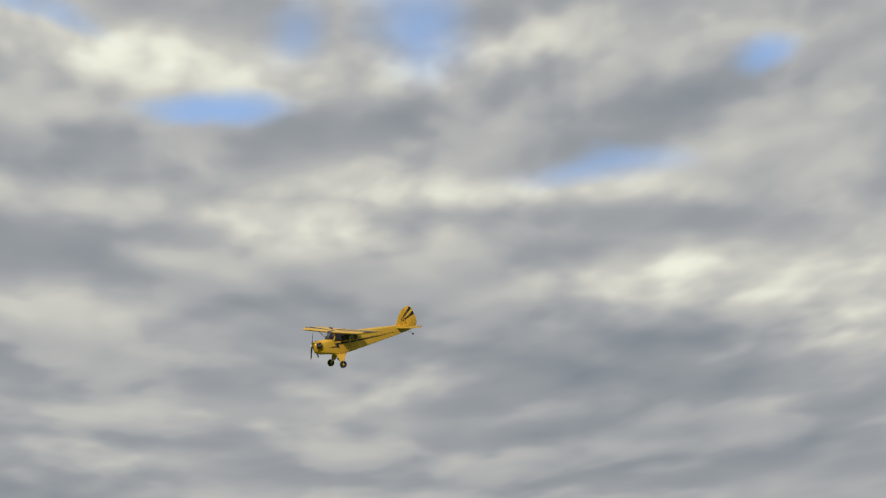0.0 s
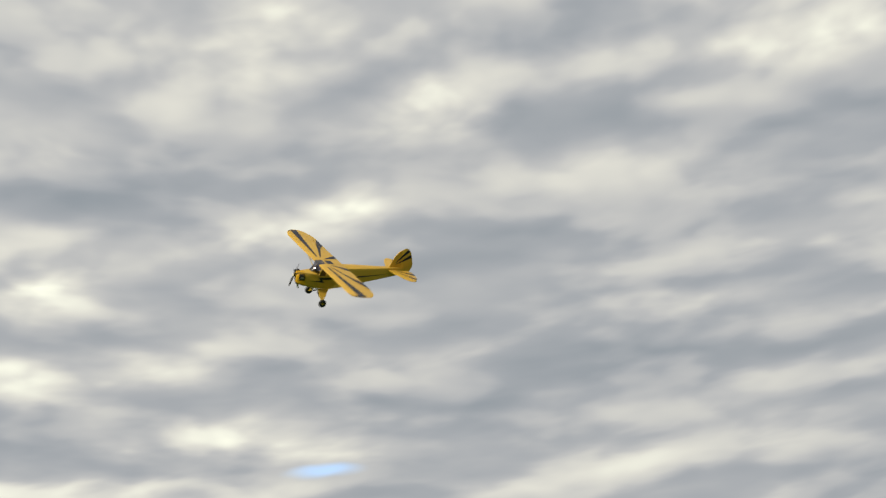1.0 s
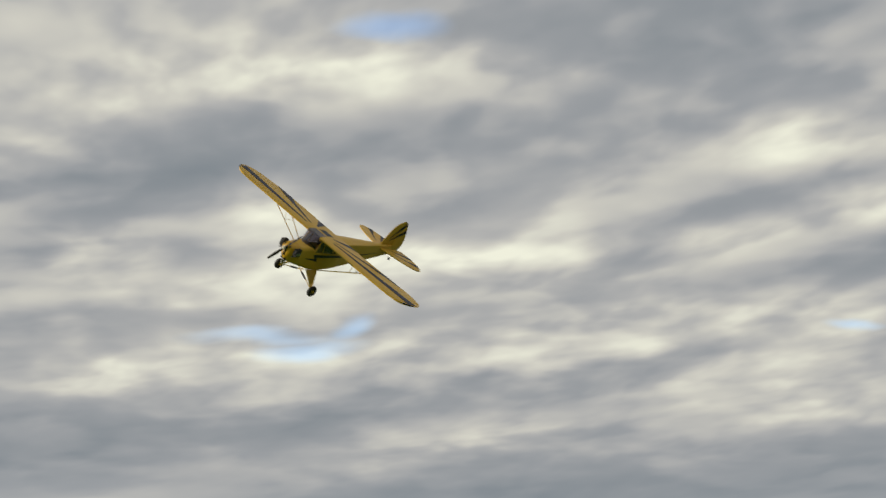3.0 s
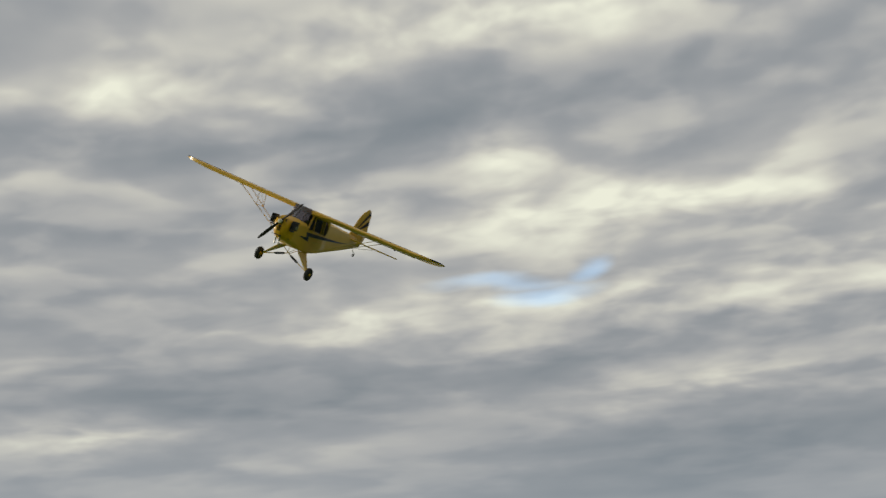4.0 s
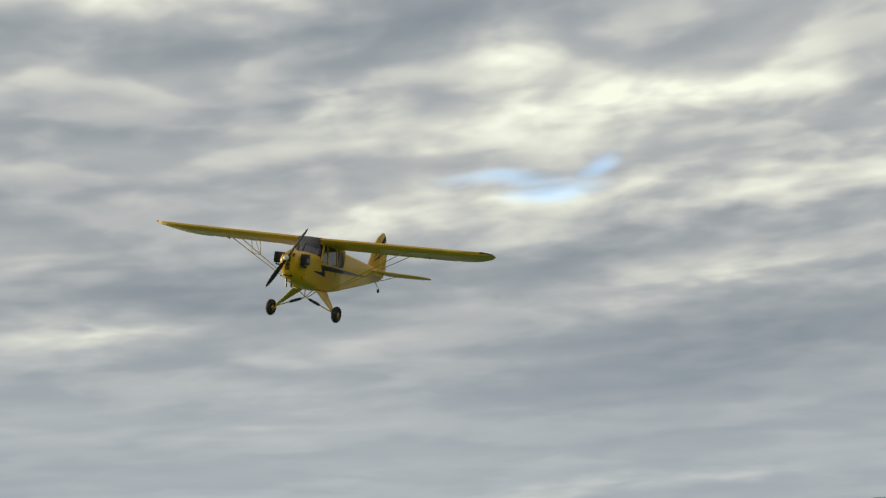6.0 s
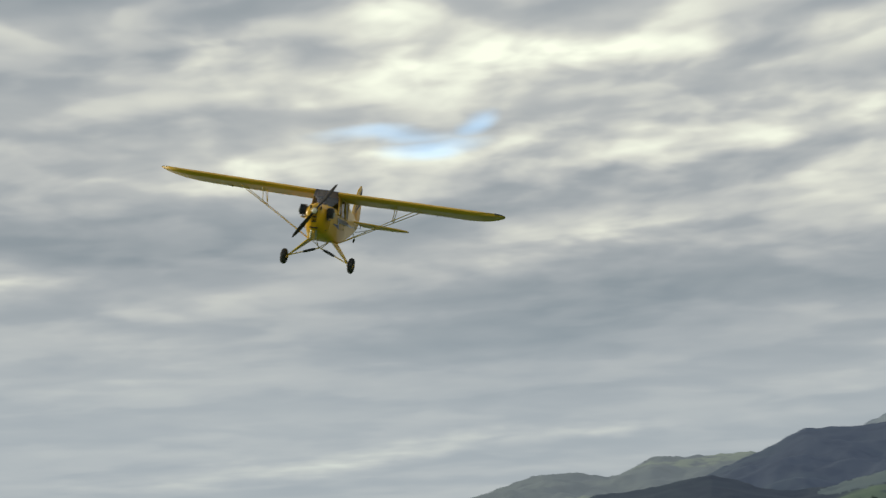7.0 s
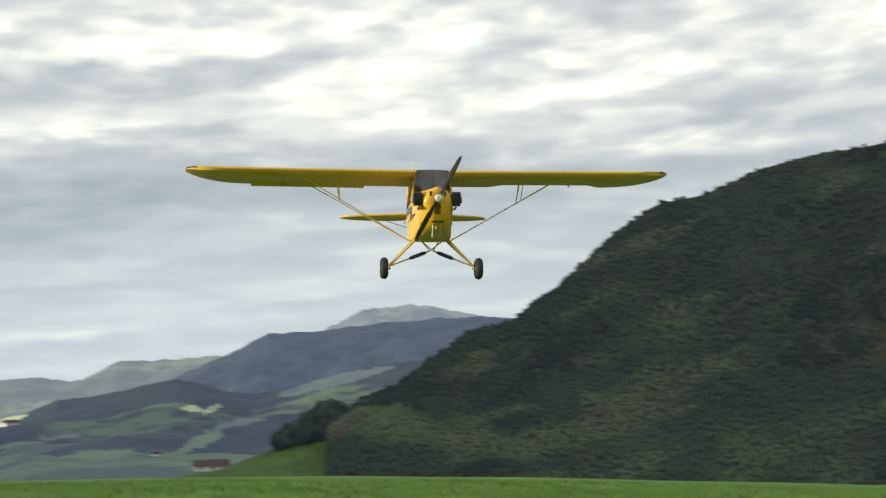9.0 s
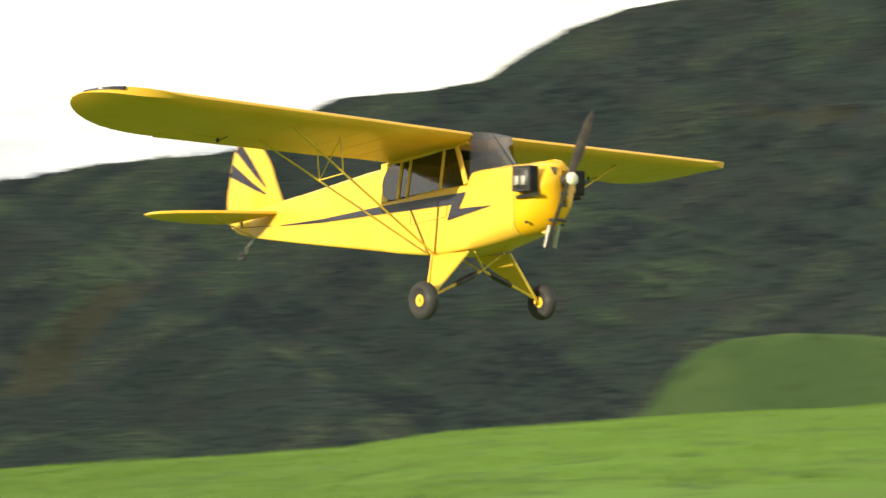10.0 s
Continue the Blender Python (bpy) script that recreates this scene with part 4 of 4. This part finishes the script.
def build_nose(thing):
    bm = bmesh.new()
    rings = [
        section(0.303, 0.119, 0.113, -0.104, -0.386, 0.012, 0.32),
        section(0.36, 0.114, 0.104, -0.098, -0.372, 0.012, 0.42),
        section(0.41, 0.106, 0.094, -0.092, -0.352, 0.010, 0.6),
        section(0.440, 0.093, 0.080, -0.094, -0.330, 0.006, 0.75),
        section(0.458, 0.072, 0.060, -0.106, -0.300, 0.002, 0.85),
        section(0.464, 0.045, 0.036, -0.130, -0.260, 0.0, 0.9),
    ]
    skin(bm, rings)
    bmesh.ops.remove_doubles(bm, verts=bm.verts, dist=1e-5)
    cowl = part("cowling", bm, COWL_YELLOW, thing, "glossy orange-yellow engine cowling")
    for lo, hi in (((0.440, 0.042, -0.150), (0.462, 0.056, -0.118)), ((0.440, -0.056, -0.150), (0.462, -0.042, -0.118)), ((0.446, -0.022, -0.226), (0.469, 0.022, -0.216)), ((0.444, -0.026, -0.272), (0.467, 0.020, -0.262)), ((0.42, -0.04, -0.330), (0.452, 0.04, -0.318))):
        bm = bmesh.new()
        box(bm, lo, hi, 0.003)
        part("cooling_slot", bm, BLACK, cowl, "dark cooling slot")
    for s in (1, -1):
        bm = bmesh.new()
        rod(bm, (0.302, s * 0.1195, -0.14), (0.302, s * 0.1150, -0.35), 0.0012, sides=5)
        rod(bm, (0.302, s * 0.1190, -0.165), (0.345, s * 0.1160, -0.163), 0.0012, sides=5)
        part("cowl_seam", bm, TAN_STRUT, cowl)
        bm = bmesh.new()
        rod(bm, (0.365, s * 0.100, -0.335), (0.365, s * 0.108, -0.337), 0.006, sides=10)
        part("fuel_vent", bm, BLACK, cowl)
    for s in (1, -1):
        bm = bmesh.new()
        box(bm, (0.338, s * 0.132 - 0.034, -0.212), (0.425, s * 0.132 + 0.034, -0.124), 0.018)
        cyl = part("cylinder", bm, BLACK, thing, "black engine cylinder with bright fins")
        for k in range(2):
            bm = bmesh.new()
            x = 0.352 + k * 0.036
            box(bm, (x, s * 0.168 - 0.004, -0.196), (x + 0.026, s * 0.168 + 0.004, -0.158), 0.003)
            part("rocker_cover", bm, STEEL, cyl)
        for k in range(5):
            bm = bmesh.new()
            y = s * (0.112 + k * 0.011)
            box(bm, (0.333, y - 0.0015, -0.218), (0.430, y + 0.0015, -0.119))
            part("fin", bm, BLACK, cyl)
        bm = bmesh.new()
        rod(bm, (0.33, s * 0.125, -0.238), (0.445, s * 0.125, -0.228), 0.008, sides=8)
        part("intake_pipe", bm, BLACK, cyl)
        bm = bmesh.new()
        rod(bm, (0.415, s * 0.024, -0.345), (0.395, s * 0.026, -0.432), 0.009, sides=12)
        part("exhaust_pipe", bm, STEEL, thing, "bare metal exhaust pipe")
    # propeller: a twisted blade each way, turned about the shaft
    prop = None
    bm = bmesh.new()
    for s in (1, -1):
        rings = []
        for k in range(15):
            t = k / 14
            z = 0.012 + 0.318 * t
            chord = lerp_table([(0, 0.013), (0.12, 0.014), (0.35, 0.020), (0.6, 0.020), (0.85, 0.015), (0.96, 0.010), (1, 0.003)], t)
            pitch = radians(lerp_table([(0, 58), (0.3, 38), (1, 15)], t))
            thick = 0.009 * (1 - 0.75 * t)
            ring = []
            for j in range(10):
                a = 2 * math.pi * j / 10
                cy, cx = math.cos(a) * chord, math.sin(a) * thick
                ring.append((cx * math.cos(pitch) + cy * math.sin(pitch), s * (cy * math.cos(pitch) - cx * math.sin(pitch)), s * z))
            rings.append(ring)
        skin(bm, rings)
    prop = part("propeller", bm, PROP, thing, "dark two-bladed propeller")
    prop.location = (0.492, 0, -0.165)
    bm = bmesh.new()
    rod(bm, (-0.03, 0, 0), (0.012, 0, 0), 0.024, sides=20)
    part("hub", bm, BLACK, prop)
    bm = bmesh.new()
    prof = [(0.010, 0.026), (0.020, 0.026), (0.028, 0.019), (0.031, 0.008)]
    skin(bm, [[(x, r * math.cos(2 * math.pi * k / 20), r * math.sin(2 * math.pi * k / 20)) for k in range(20)] for x, r in prof])
    part("spinner_cap", bm, CREAM, prop, "cream round spinner cap")
    return prop


def plate(bm, outline, place, thick=0.012):
    """A flat surface of rounded rim from an outline of (a, b); place turns (a, b, offset) into a point."""
    rings = []
    cx = sum(p[0] for p in outline) / len(outline)
    cy = sum(p[1] for p in outline) / len(outline)
    for off, k in ((-thick / 2, 0.975), (-thick * 0.3, 1.0), (thick * 0.3, 1.0), (thick / 2, 0.975)):
        rings.append([place(cx + (p[0] - cx) * k, cy + (p[1] - cy) * k, off) for p in outline])
    skin(bm, rings)


def smooth_outline(pts, sub=4):
    """Rounds an open outline through its points."""
    out = []
    n = len(pts)
    for i in range(n - 1):
        p0, p1, p2, p3 = pts[max(0, i - 1)], pts[i], pts[i + 1], pts[min(n - 1, i + 2)]
        for k in range(sub):
            t = k / sub
            out.append(tuple(0.5 * (2 * b + (c - a) * t + (2 * a - 5 * b + 4 * c - d) * t * t + (3 * b - a - 3 * c + d) * t ** 3) for a, b, c, d in zip(p0, p1, p2, p3)))
    out.append(pts[-1])
    return out


def build_tail(thing):
    upright = lambda a, b, o: (a, o, b)
    fin = smooth_outline([(-1.46, -0.196), (-1.52, -0.10), (-1.577, 0.0), (-1.66, 0.085), (-1.7245, 0.120)]) + [(-1.7245, -0.24)]
    bm = bmesh.new()
    plate(bm, fin, upright, 0.014)
    fin_ob = part("fin", bm, BODY_YELLOW, thing)
    rud = smooth_outline([(-1.726, 0.12), (-1.80, 0.148), (-1.86, 0.128), (-1.905, 0.07), (-1.945, -0.08), (-1.962, -0.20), (-1.93, -0.30), (-1.85, -0.352), (-1.745, -0.368)]) + [(-1.726, -0.366)]
    bm = bmesh.new()
    plate(bm, rud, upright, 0.012)
    rudder = part("rudder", bm, BODY_YELLOW, thing)
    for s in (1, -1):
        for q, host, off in ((((-1.60, -0.115), (-1.725, 0.009), (-1.725, -0.046), (-1.60, -0.125)), fin_ob, 0.0085), (((-1.60, -0.150), (-1.725, -0.092), (-1.725, -0.124), (-1.60, -0.158)), fin_ob, 0.0085),
                             (((-1.728, 0.012), (-1.852, 0.124), (-1.895, 0.078), (-1.728, -0.042)), rudder, 0.0075), (((-1.728, -0.090), (-1.915, 0.012), (-1.935, -0.055), (-1.728, -0.122)), rudder, 0.0075)):
            bm = bmesh.new()
            bm.faces.new([bm.verts.new((x, s * off, z)) for x, z in q])
            part("stripe", bm, NAVY, host, "navy stripe", smooth=False)
    level = lambda a, b, o: (a, b, -0.283 + 0.12 * (a + 1.70) + o)
    for s in (1, -1):
        half = smooth_outline([(-1.44, 0.03), (-1.475, 0.16), (-1.53, 0.34), (-1.60, 0.51), (-1.66, 0.59), (-1.7095, 0.612)]) + [(-1.7095, 0.05)]
        bm = bmesh.new()
        plate(bm, [(x, s * y) for x, y in half], level, 0.014)
        stab = part("stabilizer", bm, YELLOW, thing)
        half = smooth_outline([(-1.711, 0.612), (-1.76, 0.60), (-1.83, 0.50), (-1.872, 0.36), (-1.885, 0.20), (-1.865, 0.09), (-1.80, 0.055)]) + [(-1.711, 0.052)]
        bm = bmesh.new()
        plate(bm, [(x, s * y) for x, y in half], level, 0.012)
        elev = part("elevator", bm, YELLOW, thing)
        for q, host, z in ((((-1.58, 0.18), (-1.705, 0.40), (-1.705, 0.34), (-1.58, 0.165)), stab, -0.2665), (((-1.60, 0.09), (-1.705, 0.19), (-1.705, 0.15), (-1.60, 0.08)), stab, -0.2665),
                           (((-1.713, 0.405), (-1.80, 0.55), (-1.845, 0.47), (-1.713, 0.345)), elev, -0.2675), (((-1.713, 0.195), (-1.876, 0.34), (-1.882, 0.25), (-1.713, 0.155)), elev, -0.2675)):
            bm = bmesh.new()
            bm.faces.new([bm.verts.new((x, s * y, z - 0.008 + 0.12 * (x + 1.70))) for x, y in q])
            part("stripe", bm, NAVY, host, "navy stripe", smooth=False)
        bm = bmesh.new()
        rod(bm, (-1.58, s * 0.33, -0.282), (-1.67, s * 0.030, -0.372), 0.003, sides=6)
        part("tail_brace", bm, STEEL, thing)
        bm = bmesh.new()
        skin(bm, [[(-1.712, s * y, -0.290), (-1.740, s * y, -0.292), (-1.722, s * y, -0.332), (-1.714, s * y, -0.332)] for y in (0.068, 0.072)])
        rod(bm, (-1.718, s * 0.074, -0.328), (-1.50, s * 0.045, -0.318), 0.0018, sides=6)
        part("elevator_horn", bm, BLACK, elev)
    bm = bmesh.new()
    rod(bm, (-1.70, 0, -0.372), (-1.785, 0, -0.435), 0.004, sides=6)
    rod(bm, (-1.785, 0.012, -0.435), (-1.814, 0.012, -0.470), 0.003, sides=6)
    leg = part("tail_leg", bm, STEEL, thing)
    bm = bmesh.new()
    wheel_shape(bm, 0.024, 0.014)
    w = part("tail_wheel", bm, RUBBER, leg)
    w.location = (-1.814, 0, -0.470)


def wheel_shape(bm, radius, width):
    """A tyre about the y axis, with a rounded tread and a hollow for the rim."""
    prof = []
    for k in range(13):
        a = math.pi * k / 12
        prof.append((math.cos(a) * width / 2, radius - width * 0.45 + math.sin(a) * width * 0.45))
    prof += [(-width * 0.30, radius * 0.42), (width * 0.30, radius * 0.42)]
    n = 28
    rings = [[(math.cos(2 * math.pi * j / n) * r, y, math.sin(2 * math.pi * j / n) * r) for y, r in prof] for j in range(n)]
    vs = [[bm.verts.new(p) for p in r] for r in rings]
    m = len(prof)
    for i in range(n):
        for k in range(m):
            a, b = vs[i], vs[(i + 1) % n]
            bm.faces.new((a[k], a[(k + 1) % m], b[(k + 1) % m], b[k]))


def build_gear(thing):
    for s in (1, -1):
        axle = Vector((0.026, s * 0.300, -0.640))
        bm = bmesh.new()
        front, rear = Vector((0.045, s * 0.118, -0.452)), Vector((-0.165, s * 0.128, -0.466))
        rod(bm, front, axle, 0.0075, sides=8)
        rod(bm, rear, axle + Vector((-0.02, 0, 0.004)), 0.0075, sides=8)
        gear = part("gear_leg", bm, TAN_STRUT, thing)
        bm = bmesh.new()
        web = [front, rear, axle.lerp(rear, 0.12), axle.lerp(front, 0.12)]
        n = Vector((0, s * 0.003, 0.0015))
        skin(bm, [[p - n for p in web], [p + n for p in web]])
        part("gear_fairing", bm, YELLOW, gear)
        apex = Vector((0.01, s * 0.012, -0.531))
        bm = bmesh.new()
        rod(bm, apex, axle, 0.0055, sides=8)
        part("shock_strut", bm, TAN_STRUT, gear)
        bm = bmesh.new()
        a, b = apex.lerp(axle, 0.10), apex.lerp(axle, 0.50)
        d = (b - a) / 8
        u = Vector((1, 0, 0))
        v = d.normalized().cross(u)
        rings = []
        for k in range(9):
            r = 0.0135 * (1 + 0.12 * (-1) ** k) * (0.7 if k in (0, 8) else 1)
            rings.append([a + d * k + u * math.cos(2 * math.pi * j / 12) * r + v * math.sin(2 * math.pi * j / 12) * r for j in range(12)])
        skin(bm, rings)
        part("bungee_cover", bm, BLACK, gear, "black bungee wrap")
        bm = bmesh.new()
        rod(bm, apex, (0.05, -s * 0.085, -0.452), 0.004, sides=6)
        rod(bm, apex, (-0.10, s * 0.06, -0.466), 0.004, sides=6)
        part("cabane_wire", bm, TAN_STRUT, gear)
        bm = bmesh.new()
        wheel_shape(bm, 0.077, 0.056)
        wheel = part("wheel", bm, RUBBER, thing, "black rubber tyre on a yellow hub")
        wheel.location = (0.028, s * 0.337, -0.655)
        bm = bmesh.new()
        rod(bm, (0, -0.016, 0), (0, 0.016, 0), 0.033, sides=20)
        part("rim", bm, BLACK, wheel, "black wheel rim")
        bm = bmesh.new()
        rod(bm, (0, -0.021, 0), (0, 0.021, 0), 0.024, 0.021, sides=20)
        rod(bm, (0, -s * 0.045, 0), (0, s * 0.028, 0), 0.008, sides=12)
        part("hub", bm, YELLOW, wheel, "yellow wheel hub")


def build_struts(thing):
    for s in (1, -1):
        foot = Vector((-0.155, s * 0.147, -0.462))
        tops = [Vector((-0.075, s * 0.918, wing_z(-0.075, 0.918, False))), Vector((-0.33, s * 0.905, wing_z(-0.33, 0.905, False)))]
        mids = []
        for k, top in enumerate(tops):
            bm = bmesh.new()
            rod(bm, foot + Vector((0.02 - 0.04 * k, 0, 0)), top, 0.0072, sides=10, flat=0.5)
            part("wing_strut", bm, TAN_STRUT, thing)
            mids.append(foot.lerp(top, 0.66))
        for k, mid in enumerate(mids):
            bm = bmesh.new()
            y = abs(mid.y) + 0.02
            rod(bm, mid, (mid.x, s * y, wing_z(mid.x, y, False)), 0.0035, sides=6)
            part("jury_strut", bm, TAN_STRUT, thing)
        bm = bmesh.new()
        rod(bm, mids[0], mids[1], 0.003, sides=6)
        rod(bm, mids[1], (mids[0].x - 0.02, mids[0].y, wing_z(mids[0].x, abs(mids[0].y), False)), 0.0022, sides=6)
        part("jury_brace", bm, TAN_STRUT, thing)
        bm = bmesh.new()
        box(bm, (-0.30, s * 0.70 - 0.010, -0.014), (-0.26, s * 0.70 + 0.010, 0.006), 0.003)
        part("servo_cover", bm, BLACK, thing)


def build_airplane():
    thing = new("model_airplane")
    build_fuselage(thing)
    build_cabin(thing)
    prop = build_nose(thing)
    build_tail(thing)
    build_gear(thing)
    build_struts(thing)
    ails = []
    for s in (1, -1):
        w = wing_panel(thing, s)
        ails.append(aileron(thing, s))
        stripe_on_wing(w, s, (-0.055, 0.27), (-0.075, 0.27), (-0.215, 1.728), (-0.075, 1.69))
        stripe_on_wing(w, s, (-0.115, 0.24), (-0.13, 0.235), (AIL_X + 0.004, 0.80), (AIL_X + 0.004, 1.04))
        stripe_on_wing(w, s, (-0.17, 0.165), (-0.185, 0.150), (TE + 0.004, 0.255), (TE + 0.004, 0.405))
        # the outer stripe wraps round the tip's rim
        bm = bmesh.new()
        rim = []
        for k in range(9):
            y = 1.655 + 0.09 * k / 8
            f, b = wing_edges(y)
            lo, hi = wing_z(f, y, False), wing_z(f, y, True) + 0.003
            rim.append([bm.verts.new(q) for q in ((f - 0.014, s * (y - 0.004), hi + 0.001), (f + 0.002, s * (y + 0.002), hi - 0.001), (f + 0.002, s * (y + 0.002), (lo + hi) / 2))])
        for p, q in zip(rim, rim[1:]):
            for j in range(2):
                bm.faces.new((p[j], p[j + 1], q[j + 1], q[j]))
        part("tip_edge", bm, NAVY, w, "navy wing tip edge")
        # the middle stripe runs on over the aileron
        bm = bmesh.new()
        q = ((AIL_X - 0.004, 0.80), (AIL_X - 0.004, 1.04), (TE + 0.002, 1.285), (TE + 0.002, 0.96))
        z0 = wing_z(AIL_X, 0.88, True)
        bm.faces.new([bm.verts.new((x - AIL_X, s * y, wing_z(x, y, True) - z0 + 0.003)) for x, y in q])
        part("stripe", bm, NAVY, ails[-1], "navy stripe", smooth=False)
    tagged(thing, "yellow high-wing model airplane with navy sunburst stripes, flying", "model airplane")
    return thing, prop, ails


airplane, propeller, ailerons = build_airplane()


# ================= what moves =================
def motions():
    walk(airplane, [
        (0.0, pose(15.484, 18.648, 16.515, -32.90, 25.50, 150.54)),
        (0.5, pose(11.076, 21.751, 15.633, -30.32, 26.50, 166.53)),
        (1.0, pose(5.094, 22.011, 13.436, -46.97, 16.84, -176.72)),
        (1.5, pose(-0.420, 19.176, 11.317, -61.87, 9.13, -165.71)),
        (2.0, pose(-4.777, 16.866, 9.245, -60.34, 10.87, -142.41)),
        (2.5, pose(-8.364, 15.037, 8.080, -42.89, 17.37, -118.34)),
        (3.0, pose(-10.809, 13.020, 7.139, -43.40, 16.07, -94.39)),
        (3.2, pose(-11.432, 12.172, 6.849, -42.84, 15.00, -88.07)),
        (4.3, pose(-11.550, 8.870, 5.967, -23.05, 11.13, -62.16)),
        (4.5, pose(-11.203, 8.509, 5.849, -22.92, 15.12, -62.48)),
        (5.0, pose(-10.357, 7.823, 5.121, -13.66, 22.03, -59.89)),
        (5.5, pose(-9.343, 7.391, 4.126, -15.91, 16.71, -63.23)),
        (6.0, pose(-9.677, 8.021, 4.118, -8.76, 8.26, -64.48)),
        (6.2, pose(-9.744, 8.212, 4.267, -9.69, 4.70, -63.34)),
        (7.3, pose(-8.653, 9.767, 4.215, -7.16, 12.03, -55.98)),
        (7.5, pose(-8.223, 9.936, 4.092, -5.01, 13.48, -55.76)),
        (8.0, pose(-6.938, 10.112, 3.512, -2.72, 7.13, -57.17)),
        (8.5, pose(-4.941, 9.939, 3.217, 0.16, 6.12, -63.71)),
        (9.0, pose(-2.924, 9.122, 3.031, 0.07, 5.41, -66.96)),
        (9.5, pose(-0.672, 7.623, 2.532, 1.57, 3.57, -64.96)),
        (9.8, pose(0.933, 6.294, 2.152, 1.56, 3.55, -65.04)),
        (10.0, pose(1.889, 5.271, 2.006, 1.89, 4.31, -66.37)),
    ])
    base = Vector((0.492, 0, -0.165))
    walk(propeller, [(t, pose(*base, 0, -5, 0) @ pose(0, 0, 0, -a, 0, 0)) for t, a in ((0.0, 28), (2.5, 31), (4.5, 33), (6.0, 31), (7.5, 33), (8.0, 34), (8.5, 27), (9.0, 28.5), (9.5, 27), (10.0, 28))])
    # the ailerons dip and lift as the wings are levelled
    for ob, sign in zip(ailerons, (1, -1)):
        x, y, z = ob.location
        walk(ob, [(t, pose(x, y, z, 0, sign * a, 0)) for t, a in ((0.0, 0), (0.7, 6), (1.2, 0), (4.5, -3), (6.0, -2), (7.5, 2), (8.0, 3), (8.5, 9), (9.0, 9), (9.5, 5), (10.0, 2))])


motions()
